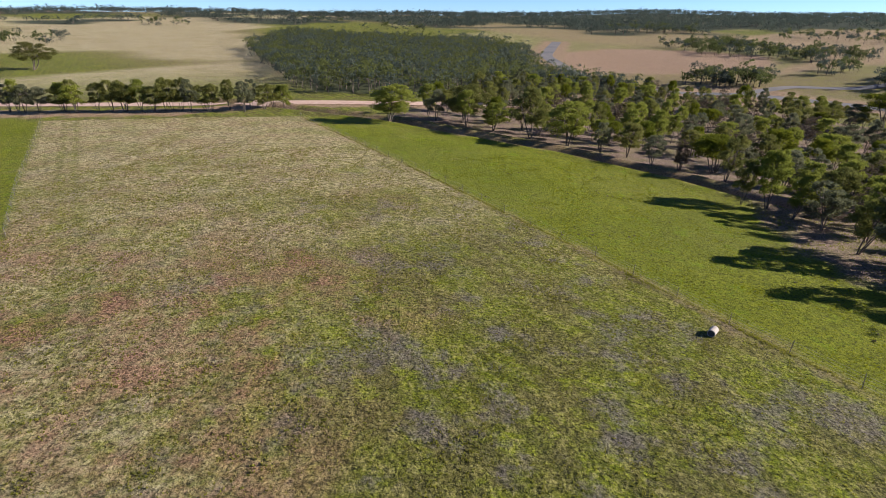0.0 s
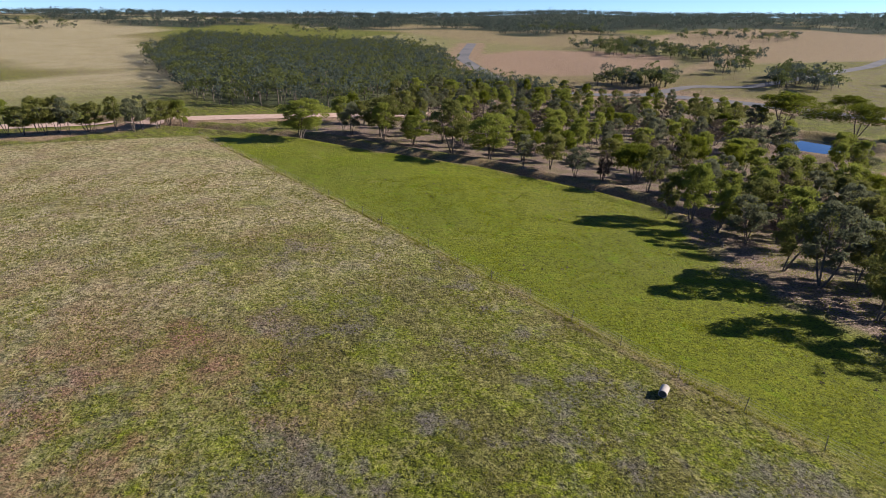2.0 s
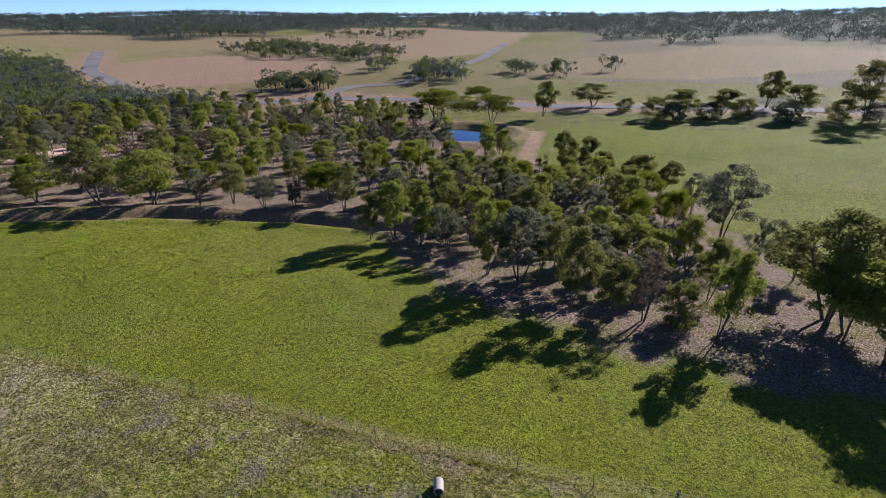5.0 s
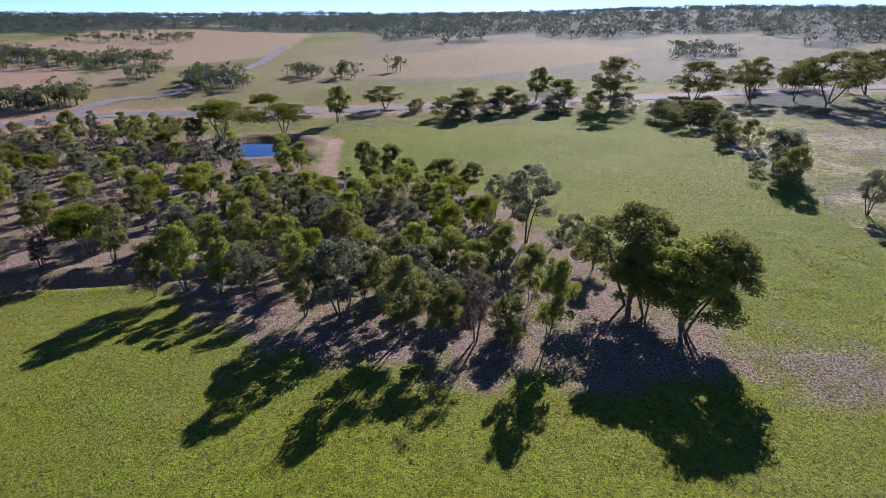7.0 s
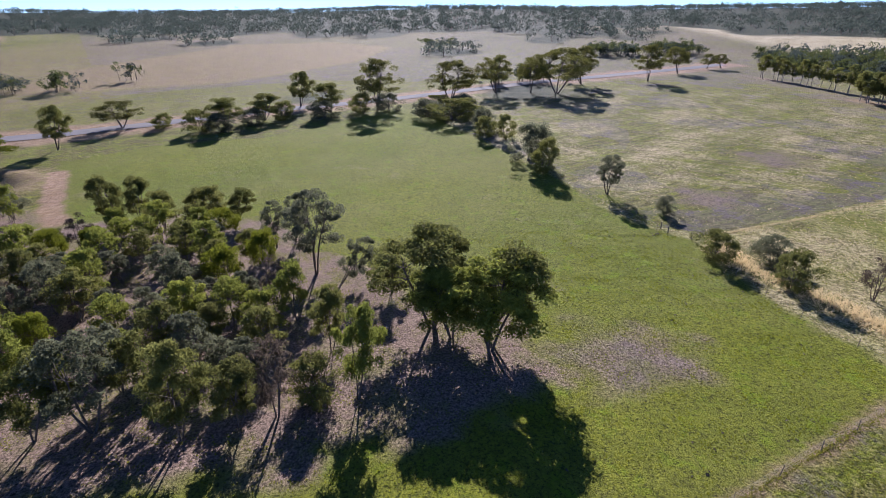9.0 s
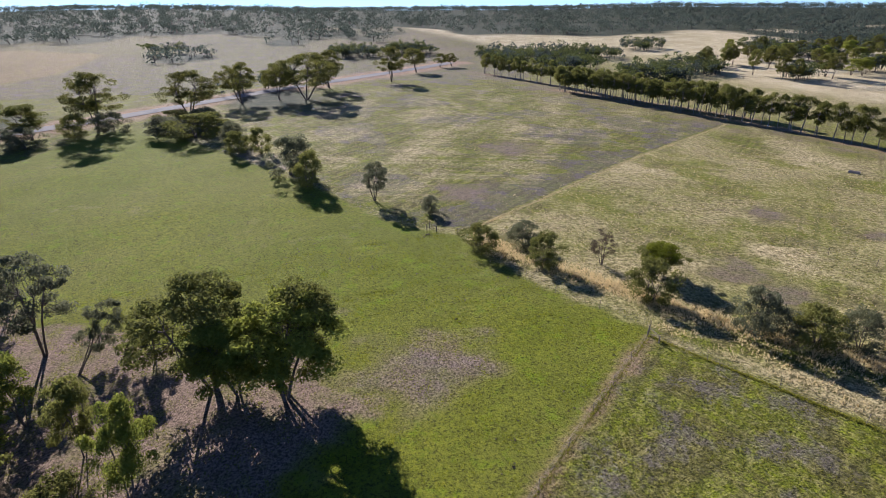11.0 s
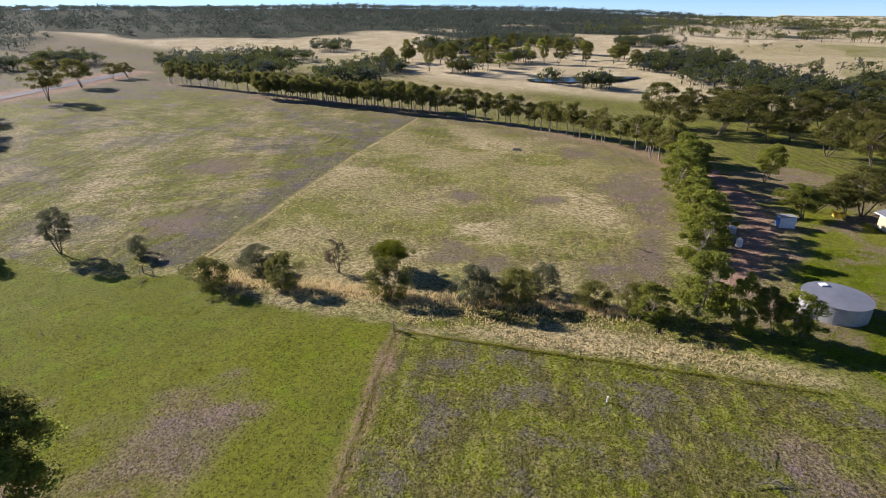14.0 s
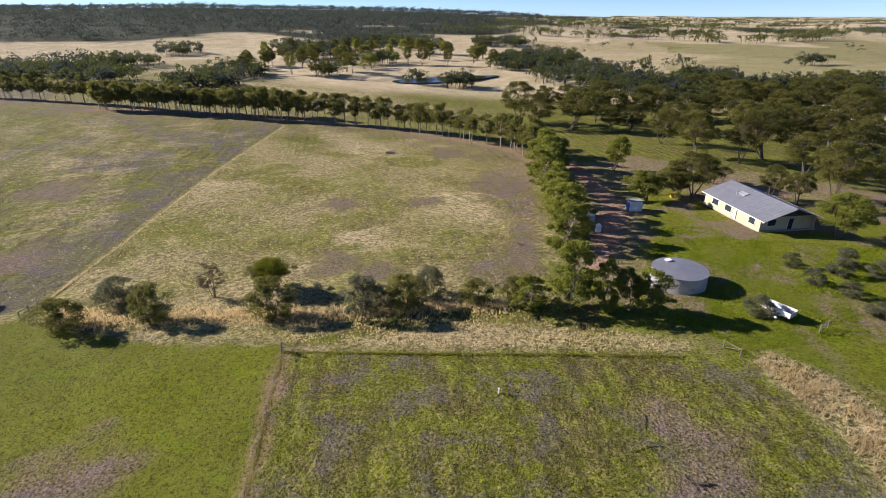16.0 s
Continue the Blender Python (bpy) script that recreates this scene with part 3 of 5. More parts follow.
# ---- trees ----
def tube(points, radii, sides=5):
    """Vertices and quads of a tapered tube along points."""
    points, radii = np.asarray(points, float), np.asarray(radii, float)
    d = np.gradient(points, axis=0)
    d /= np.linalg.norm(d, axis=1)[:, None] + 1e-9
    u = np.cross(d, (0.31, 0.87, 0.11))
    u /= np.linalg.norm(u, axis=1)[:, None] + 1e-9
    w = np.cross(d, u)
    ang = np.arange(sides) / sides * 2 * math.pi
    v = points[:, None] + radii[:, None, None] * (u[:, None] * np.cos(ang)[None, :, None] + w[:, None] * np.sin(ang)[None, :, None])
    i = np.arange(len(points) * sides).reshape(-1, sides)
    j = np.roll(i, -1, 1)
    return v.reshape(-1, 3), np.stack([i[:-1], j[:-1], j[1:], i[1:]], -1).reshape(-1, 4)


def gather(pieces):
    verts, faces, at = [], [], 0
    for v, f in pieces:
        verts.append(v)
        faces.append(np.asarray(f) + at)
        at += len(v)
    return np.concatenate(verts), np.concatenate(faces)


def leaves(r, centres, radii, count, size, droop=0.3, flat=0.72):
    """Leaf sprays on the outside of clumps: small two-sided faces that face roughly outward."""
    k = r.integers(0, len(centres), count)
    d = r.normal(size=(count, 3))
    d[:, 2] = d[:, 2] * 0.85 + 0.5
    d /= np.linalg.norm(d, axis=1)[:, None]
    c = centres[k] + d * radii[k][:, None] * (r.uniform(0.35, 1.12, count) ** 0.6)[:, None] * (1, 1, flat)
    nrm = d * 0.85 + r.normal(size=(count, 3)) * 0.5
    nrm /= np.linalg.norm(nrm, axis=1)[:, None]
    a = np.cross(nrm, r.normal(size=(count, 3)))
    a[:, 2] -= droop
    a /= np.linalg.norm(a, axis=1)[:, None]
    b = np.cross(nrm, a)
    s = size * r.uniform(0.6, 1.4, count)
    la, lb = a * (s * 0.5)[:, None], b * (s * 0.24)[:, None]
    v = np.stack([c - la + lb, c + la, c - la - lb], 1).reshape(-1, 3)
    return v, np.arange(count * 3).reshape(-1, 3)


def make_tree(name, label, seed, height, width, crown_from, stems, clumps, count, leaf, leaf_mat, bark=None, lean=0.08, open_=0.0, clump=0.2, group=""):
    """A tree of its own: forked trunk with limbs, and a crown of leaf clumps. It is built at the origin."""
    r = np.random.default_rng(seed)
    top = np.array([r.normal() * lean * height, r.normal() * lean * height, 0])
    u, turn = r.uniform(0, 1, clumps), r.uniform(0, 6.28, clumps)
    full = 1 - (2 * u - 0.85) ** 2 * 0.5
    out = full * np.sqrt(r.uniform(0.1 + open_ * 0.4, 1, clumps)) * width * 0.5 * 0.86
    out *= 1 + 0.18 * np.sin(turn * 2 + r.uniform(0, 6)) + 0.12 * np.sin(turn * 3 + r.uniform(0, 6))
    rise = height * (crown_from + (1 - crown_from) * u * 0.94)
    cs = np.stack([out * np.cos(turn), out * np.sin(turn), rise], 1) + top * (rise / height)[:, None]
    cr = width * clump * r.uniform(0.7, 1.35, clumps)
    pieces, tips = [], []
    for k in range(stems):
        a = k / stems * 6.28 + r.uniform(0, 1)
        spread = width * 0.22 * r.uniform(0.3, 1.0) * (stems > 1)
        end = np.array([math.cos(a) * spread, math.sin(a) * spread, height * (crown_from + 0.45 * (1 - crown_from))]) + top * 0.8
        base = np.array([math.cos(a), math.sin(a), 0]) * 0.12 * (stems > 1) - (0, 0, 0.3)
        bend = r.normal(size=3) * height * 0.03
        line = [base * (1 - s) + end * s + bend * math.sin(s * 3.14) for s in (0, 0.25, 0.5, 0.75, 1)]
        w = height * 0.0135 * (1.25 if stems == 1 else 0.85)
        pieces.append(tube(line, np.linspace(w, w * 0.55, 5), 6))
        tips.append((line[-1], line[2], w * 0.5))
    for k, c in enumerate(cs):
        tip, mid, w = min(tips, key=lambda t: np.linalg.norm(t[0][:2] - c[:2]) + r.uniform(0, 1))
        start = tip if c[2] > tip[2] else (mid * 0.4 + tip * 0.6 if c[2] > mid[2] else mid)
        way = (start + c) / 2 + r.normal(size=3) * 0.25 + (0, 0, -0.1 * height * 0.3)
        pieces.append(tube([start, way, c], [w * 0.75, w * 0.45, w * 0.12], 3))
    thing = new(name)
    tagged(thing, label, "tree", group)
    v, f = gather(pieces)
    t = new("trunk", mesh_of(name + "_trunk", v, f, bark or M_BARK, True))
    v, f = leaves(r, cs, cr, count, leaf)
    c = new("crown", mesh_of(name + "_crown", v, f, leaf_mat))
    t.parent = c.parent = thing
    thing["height"], thing["width"] = height, width
    return thing


used = set()


def plant(proto, x, y, height, width, turn=None, lean=(0, 0)):
    """Set a tree at its place; the first one set is the built one itself."""
    sx, sz = width / proto["width"], height / proto["height"]
    turn = rng.uniform(0, 360) if turn is None else turn
    m = pose(x, y, lie(x, y), lean[0], lean[1], turn) @ Matrix.Diagonal((sx, sx, sz, 1))
    if proto.name not in used:
        used.add(proto.name)
        proto.matrix_basis = m
        return proto
    save = proto.matrix_basis.copy()
    proto.matrix_basis = Matrix()
    ob = copy_thing(proto, m)
    proto.matrix_basis = save
    return ob


GUM = [make_tree("gum_tree", "rounded dull-green gum tree with several stems on leaf litter", s, 10, 8, 0.32, 3, 60, 12500, 0.29, M_GUM, clump=0.11, open_=0.15, group="trees of the grove") for s in (11, 12, 13)]
FRESH = [make_tree("gum_tree", "leafy fresh-green gum tree with forked grey trunk", s, 10, 8, 0.3, 3, 60, 12500, 0.29, M_FRESH, clump=0.11, open_=0.15, group="trees of the grove") for s in (21, 22)]
BLUE = [make_tree("gum_tree", "grey-green open gum tree with slender leaning stems", s, 10, 7, 0.34, 3, 52, 7600, 0.28, M_BLUE, lean=0.12, open_=0.45, clump=0.1, group="trees of the grove") for s in (31, 32)]
LIME = [make_tree("wattle_tree", "yellow-green flat-crowned tree in the creek wood", s, 8, 9, 0.48, 3, 44, 7500, 0.3, M_LIME, clump=0.11, group="trees of the creek wood") for s in (41, 42)]
DEAD = [make_tree("dead_tree", "brown thin dry tree among the green ones", s, 8, 5, 0.22, 4, 40, 3600, 0.2, M_BROWN, open_=0.5, clump=0.11, group="trees of the grove") for s in (51,)]
BUSH = [make_tree("bush", "dense dull-green bush along the fence line", s, 4, 5, 0.05, 5, 48, 5600, 0.22, m, clump=0.12, open_=0.35, group="bushes of the hedgerow") for s, m in ((61, M_GUM), (62, M_BLUE))]
OLIVES = [make_tree("olive_bush", "round grey-green planted olive bush on the lawn", 65, 3, 3, 0.03, 4, 30, 3600, 0.18, M_BLUE, clump=0.15, group="olive bushes on the lawn")]
WOODY = [make_tree("wood_tree", "dull-green tree of the creek wood on brown litter", s, 9, 7, 0.32, 3, 40, 4400, 0.36, m, clump=0.115, open_=0.25, group="trees of the creek wood") for s, m in ((71, M_GUM), (72, M_BLUE), (73, M_GUM), (74, M_FRESH))]
BIG = [make_tree("large_gum_tree", "large old gum tree with a broad open crown", s, 14, 13, 0.36, 3, 80, 9500, 0.40, M_OLD, clump=0.085, open_=0.3, group="old gum trees") for s in (81, 82)]
ROW = [make_tree("row_tree", "slender planted gum tree with bare pale trunk", s, 10, 5.5, 0.4, 1, 26, 3600, 0.36, M_GUM, M_PALE, lean=0.02, clump=0.17, group="planted tree row") for s in (91, 92)]
TALL = [make_tree("gum_tree", "tall leafy gum tree beside the gravel drive", s, 10, 6, 0.05, 2, 62, 8500, 0.32, M_FRESH, M_PALE, clump=0.11, group="trees along the drive") for s in (95, 96)]

for proto, spots in (
    (FRESH[0], ((67.4, 22.5, 11.0, 12.1),)),
    (GUM[2], ((70.2, 22.8, 11.4, 10.0),)),
    (FRESH[1], ((70.5, 26.7, 9.4, 9.0), (59.3, 35.5, 10.0, 5.1), (54.8, 78.8, 7.8, 5.0), (72.9, 57.9, 8.0, 5.4), (53.5, 83.8, 10.1, 6.7))),
    (GUM[0], ((72.8, 28.9, 12.2, 13.8), (63.1, 83.2, 9.1, 7.8), (54.0, 50.3, 10.3, 6.0), (87.5, 80.8, 6.1, 5.4), (95.7, 58.9, 6.0, 5.7))),
    (GUM[1], ((83.4, 35.1, 6.6, 5.1), (68.0, 40.1, 8.4, 4.7), (55.4, 45.6, 7.3, 5.3), (50.4, 86.0, 7.8, 4.1), (115.2, 74.0, 7.8, 6.4), (112.4, 82.7, 7.9, 6.5), (115.4, 89.1, 10.2, 6.8))),
    (GUM[2], ((54.1, 63.8, 8.6, 6.8), (84.2, 88.9, 7.2, 5.3), (67.8, 53.9, 5.9, 4.6), (88.6, 60.2, 7.2, 4.9), (118.3, 80.0, 6.1, 6.7), (114.3, 69.4, 7.0, 6.3), (114.3, 92.3, 10.9, 6.9))),
    (BLUE[0], ((90.3, 47.5, 13.0, 8.6), (82.9, 83.2, 7.0, 5.3), (85.5, 68.1, 7.3, 4.5), (101.7, 57.3, 8.4, 4.9))),
    (BLUE[1], ((55.3, 59.2, 10.9, 8.3), (89.0, 76.8, 5.5, 5.1), (74.5, 69.4, 5.3, 4.5), (73.4, 62.5, 6.4, 4.3), (104.4, 54.8, 9.0, 5.0), (77.6, 52.3, 6.3, 4.2), (95.9, 101.7, 6.3, 6.4))),
    (DEAD[0], ((56.8, 42.6, 9.2, 4.7), (78.9, 49.1, 8.1, 4.7), (50.0, 111.0, 6.9, 4.1))),
    (BUSH[0], ((58.9, 39.5, 4.9, 5.7),)),
    (LIME[0], ((57.2, 110.8, 7.6, 10.6),)),
):
    for x, y, h, w in spots:
        plant(proto, x, y, h, w)

# trees seen singly elsewhere
for proto, spots in (
    (FRESH[0], ((29.7, 127.2, 10.6, 12.6), (-14.2, 142.9, 9.1, 12.6), (13.2, 141.3, 7.3, 9.6))),
    (GUM[0], ((5.3, 150.1, 10.4, 13.2), (21.8, 132.7, 12.3, 10.4), (182.0, 153.4, 13.7, 10.3), (250.7, 94.2, 14.5, 11.9))),
    (GUM[1], ((41.9, 120.2, 7.8, 7.4), (210.8, 110.2, 10.6, 13.8), (222.8, 100.5, 9.9, 14.3), (235.1, 77.5, 11.3, 14.6))),
    (BLUE[0], ((44.4, 111.5, 6.4, 5.8), (36.4, 122.1, 7.1, 4.9), (124.5, -4.8, 8.3, 6.6))),
    (LIME[1], ((58.1, 111.4, 7.9, 9.7), (141.8, 171.5, 12.1, 26.3), (155.4, 156.6, 9.8, 21.9), (192.2, 198.4, 7.1, 16.0))),
    (DEAD[0], ((50.8, 111.6, 5.4, 3.5), (78.1, -25.8, 5.9, 3.8))),
    (BUSH[0], ((91.8, -12.4, 4.5, 7.0), (81.3, -17.8, 5.1, 6.0), (50.1, -32.1, 4.4, 6.7), (41.0, -35.7, 3.2, 4.8), (176.5, 11.9, 6.8, 6.5), (140.8, 6.0, 8.0, 8.3), (207.6, 28.2, 7.4, 20.2), (65.8, -23.8, 5.3, 6.8))),
    (BUSH[1], ((90.3, -20.0, 4.1, 6.3), (47.7, -35.6, 4.4, 4.4), (54.6, -27.5, 6.2, 5.2), (112.3, -12.4, 3.5, 3.9), (152.4, 8.2, 9.6, 10.9), (191.8, 18.1, 6.9, 8.3), (216.0, 37.5, 6.3, 14.8), (52.7, -30.5, 3.5, 4.7))),
    (BUSH[0], ((206.0, 117.5, 7.2, 12.6), (222.7, 93.3, 6.6, 11.8), (231.4, 64.8, 7.1, 13.1), (230.6, 35.4, 5.4, 14.0), (180.3, 17.5, 5.9, 8.1), (211.5, 134.7, 5.1, 9.7))),
    (BUSH[1], ((204.3, 109.8, 6.5, 11.2), (222.2, 76.7, 6.5, 12.7), (232.8, 53.5, 6.6, 11.8), (223.1, 24.6, 6.2, 13.5), (215.5, 102.7, 5.6, 11.6))),
    (LIME[0], ((70.9, -29.3, 5.0, 7.0),)),
    (BIG[0], ((213.4, 150.8, 9.6, 19.0), (236.1, 58.6, 19.2, 19.3), (246.3, 29.4, 16.2, 23.7), (257.2, -16.4, 18.3, 29.1), (296.4, -67.9, 17.1, 15.9), (370.1, -132.8, 10.5, 16.7), (3.6, -142.0, 14.3, 20.3), (-18.5, -128.2, 11.6, 18.3), (11.8, -99.8, 9.5, 12.6), (72.7, -188.3, 16.1, 17.9), (32.3, -205.0, 12.6, 23.7), (-31.6, -238.8, 14.9, 29.1), (47.6, -241.7, 12.9, 26.1), (1.8, -277.6, 13.6, 29.4))),
    (BIG[1], ((264.3, 9.3, 16.3, 17.5), (286.6, -33.0, 17.4, 17.9), (339.5, -98.8, 14.4, 18.6), (262.6, -5.8, 16.0, 16.1), (-9.1, -150.9, 14.9, 18.6), (-22.5, -111.6, 13.4, 19.1), (-6.3, -103.2, 7.2, 10.5), (51.3, -181.2, 15.1, 19.3), (16.3, -215.6, 10.6, 23.5), (-48.3, -223.8, 17.9, 28.0), (-13.4, -250.1, 14.6, 28.5), (64.7, -219.0, 12.2, 18.8), (-60.7, -295.4, 16.0, 28.5), (-203.1, 275.7, 13.0, 20.1))),
    (FRESH[1], ((-10.9, -80.7, 7.5, 11.8), (21.0, -91.5, 6.5, 9.4), (30.3, -118.5, 9.3, 7.6))),
    (TALL[0], ((48.5, -113.9, 11.3, 9.7), (37.5, -75.5, 9.5, 7.6), (28.8, -38.0, 10.2, 6.8), (19.0, -39.7, 6.5, 4.9))),
    (TALL[1], ((41.7, -90.0, 10.7, 8.4), (32.7, -64.2, 8.9, 7.5), (24.2, -39.0, 7.2, 4.7), (34.0, -35.8, 5.5, 5.5), (53.8, -131.3, 10.1, 9.6))),
    (TALL[1], ((39.6, -82.5, 9.8, 7.2), (43.4, -95.5, 10.2, 8.0), (47.0, -107.5, 10.4, 8.4), (33.6, -58.0, 8.2, 6.6), (51.0, -122.5, 10.0, 9.0))),
    (TALL[0], ((44.9, -101.2, 10.7, 9.4), (34.9, -69.9, 9.0, 7.7), (44.6, -115.1, 9.1, 7.9))),
    (GUM[2], ((21.1, -39.7, 5.8, 3.9), (19.4, -97.7, 5.8, 8.2), (14.8, -97.1, 6.4, 8.2), (6.9, -113.5, 6.9, 10.8), (36.2, -35.6, 3.8, 4.6), (72.8, -31.7, 4.7, 7.2))),
    (BIG[0], ((-9.8, -181.0, 14.1, 22.7), (-37.9, -154.6, 13.4, 22.7), (-27.3, -176.8, 13.4, 22.6), (18.9, -161.7, 10.9, 14.3), (47.4, -200.2, 12.3, 19.7), (63.0, -175.2, 13.4, 13.3), (-63.7, -253.5, 16.2, 28.3))),
    (BIG[1], ((11.5, -186.9, 11.0, 20.7), (-2.1, -220.1, 12.3, 24.0), (-21.1, -199.0, 13.0, 22.3), (-36.0, -187.4, 13.0, 23.9), (24.5, -231.4, 12.1, 22.2), (-24.5, -265.2, 13.9, 28.5), (-48.9, -297.0, 13.6, 32.0), (32.5, -178.5, 11.0, 15.5))),
    (OLIVES[0], ((-0.8, -62.9, 2.1, 2.8), (-2.6, -57.1, 2.3, 3.0), (-6.5, -61.9, 2.3, 3.6), (-8.9, -66.8, 2.7, 4.2), (-6.4, -54.5, 1.9, 3.3), (-12.3, -63.4, 2.5, 3.9), (-8.1, -48.8, 2.0, 3.7), (6.0, -43.9, 2.5, 3.9))),
):
    for x, y, h, w in spots:
        if proto in BIG and w > 1.35 * h and y < -100:
            # a wide crown is two trees that stand together
            a = rng.uniform(0, 6.28)
            for side, other in ((-1, BIG[0]), (1, BIG[1])):
                plant(other, x + side * 0.27 * w * math.cos(a), y + side * 0.27 * w * math.sin(a), h * rng.uniform(0.85, 1.05), 0.62 * w)
        else:
            plant(proto, x, y, h, w)

plant(BLUE[0], *(83.4, 42.9), 9.0, 4.5, 0, (30, 35))

# the tree row behind the dry paddock, and the row along the gravel road
row = [(ax + (bx - ax) * s, ay + (by - ay) * s) for (ax, ay), (bx, by) in zip(TREE_ROW[2:], TREE_ROW[3:]) for s in np.arange(0, 1, 3.3 / max(3.4, math.hypot(bx - ax, by - ay)))]
row += [(ax + (bx - ax) * s, ay + (by - ay) * s) for (ax, ay), (bx, by) in zip(TREE_ROW[:2], TREE_ROW[1:3]) for s in np.arange(0, 1, 4.5 / math.hypot(bx - ax, by - ay))]
for k, (x, y) in enumerate(row):
    plant(ROW[k % 2], x + rng.normal() * 0.9, y + rng.normal() * 0.9, rng.uniform(8.5, 12), rng.uniform(4.5, 7))
# groves on the pale fields behind the row
r = np.random.default_rng(88)
ends = ((278.9, -242.0), (364.0, -366.8), (311.5, -535.0), (165.7, -445.3), (91.1, -293.3), (146.1, -284.7))
lo, hi = np.min(ends, axis=0), np.max(ends, axis=0)
groves = [p for p in r.uniform(lo, hi, (900, 2)) if inside(p[:1], p[1:], list(ends))[0] > 3 and wave(p[:1], p[1:], 40, 89)[0] > 0.15 and math.hypot(p[0] - POND[0], p[1] - POND[1]) > 62][:75]
for k, (x, y) in enumerate(groves):
    plant((BIG[0], WOODY[0], BIG[1], WOODY[3])[k % 4], x, y, r.uniform(9, 15), r.uniform(8, 13))
NW_ROW = [(-121.7, 148.5), (-99.7, 150.6), (-76.8, 152.0), (-58.5, 154.1), (-46.8, 160.9)]
for (ax, ay), (bx, by) in zip(NW_ROW, NW_ROW[1:]):
    for s in np.arange(0, 1, 3.2 / math.hypot(bx - ax, by - ay)):
        plant(WOODY[int(rng.integers(4))], ax + (bx - ax) * s + rng.normal(), ay + (by - ay) * s + rng.normal() * 1.5 + 1.5, rng.uniform(6, 9), rng.uniform(5, 8))


def scatter(poly, gap, count, seed, margin=1.0, taken=()):
    """Places inside a polygon that keep a distance from one another."""
    r = np.random.default_rng(seed)
    lo, hi = np.min(poly, axis=0), np.max(poly, axis=0)
    cand = r.uniform(lo, hi, (count * 40, 2))
    cand = cand[inside(cand[:, 0], cand[:, 1], list(poly)) > margin]
    kept = [tuple(p) for p in taken]
    first = len(kept)
    for p in cand:
        if len(kept) - first >= count:
            break
        if all((p[0] - q[0]) ** 2 + (p[1] - q[1]) ** 2 > gap * gap for q in kept):
            kept.append(tuple(p))
    return kept[first:]


standing = [tuple(o.matrix_basis.translation)[:2] for o in scene.objects if o.type == "EMPTY" and o.parent is None]
mix = [WOODY[0], WOODY[1], WOODY[2], WOODY[3], WOODY[3], WOODY[0], LIME[0], WOODY[1], DEAD[0], WOODY[3]]
INNER = [(54, 80), (54, 58), (57, 47), (66, 40), (80, 47), (92, 57), (106, 64), (112, 84), (100, 106), (70, 108)]
for x, y in scatter(INNER, 4.3, 60, 3, 0.5, standing):
    plant(mix[int(rng.integers(10))], x, y, rng.uniform(5.5, 8.5), rng.uniform(4.5, 6.5))
near_wood = scatter(WOOD, 4.7, 265, 4, 2.5, standing)
for x, y in near_wood:
    if math.hypot(x - DAM[0], y - DAM[1]) > 17 and float(away(np.array(x), np.array(y), [(110, 123), DAM])) > 3:
        plant(mix[int(rng.integers(10))], x, y, rng.uniform(6, 9.5), rng.uniform(4.2, 7.2))


# ---- far woods ----
def far_trees(name, spots, label, leaf_mat, quads=30, tall=9.0, wide=8.0, seed=0, fine=0.14):
    """Woods too far off to pick trees apart: leaf clumps on short stems, one mesh."""
    r = np.random.default_rng(seed)
    pieces, stems = [], []
    spots = np.asarray(spots)
    zs = land(spots[:, 0], spots[:, 1])
    for (x, y), z in zip(spots, zs):
        h, w = tall * r.uniform(0.7, 1.25), wide * r.uniform(0.7, 1.3)
        k = int(r.integers(5, 9))
        c = r.normal(size=(k, 3)) * (w * 0.25, w * 0.25, h * 0.16) + (x, y, z + h * 0.55)
        v, f = leaves(r, c, w * r.uniform(0.16, 0.28, k), quads, w * fine)
        pieces.append((v, f))
        stems.append(tube([(x, y, z - 0.4), (x, y, z + h * 0.5)], [w * 0.025, w * 0.015], 3))
    v, f = gather(pieces)
    woods = tagged(new(name, mesh_of(name, v, f, leaf_mat)), label, "woods", kind="stuff")
    v, f = gather(stems)
    st = tagged(new("stems", mesh_of(name + "_stems", v, f, M_BARK)), kind="stuff")
    st.parent = woods


spots = scatter(NORTH_WOOD, 5.0, 1800, 5, 2.0)
far_trees("far_woods", spots[::2], "dark green dense eucalypt wood beyond the gravel road", M_DEEP, 130, 9.5, 7.5, 1, 0.13)
far_trees("far_woods", spots[1::2], "dense grey-green eucalypt wood beyond the gravel road, leaves tinted for haze", M_FAR_HAZE, 130, 9.5, 7.5, 2, 0.13)
r = np.random.default_rng(9)
az, dist = np.radians(r.uniform(-40, 172, 16000)), np.sqrt(r.uniform(430 ** 2, 1450 ** 2, 16000))
fx, fy = 20 + dist * np.sin(az), 20 + dist * np.cos(az)
ok = (forest(fx, fy) > 0) & (inside(fx, fy, NORTH_WOOD) < 0) & (inside(fx, fy, TAN_FIELD) < 0)
fx, fy = fx[ok][:7500], fy[ok][:7500]
far_trees("far_woods", np.stack([fx, fy], 1)[::2], "dark eucalypt forest on the far ridge, leaves tinted for haze", M_FAR_HAZE, 50, 9, 15, 3)
far_trees("far_woods", np.stack([fx, fy], 1)[1::2], "grey-green eucalypt forest on the far ridge, leaves tinted for haze", M_FAR_HAZE, 50, 9, 15, 4)
clumps = []
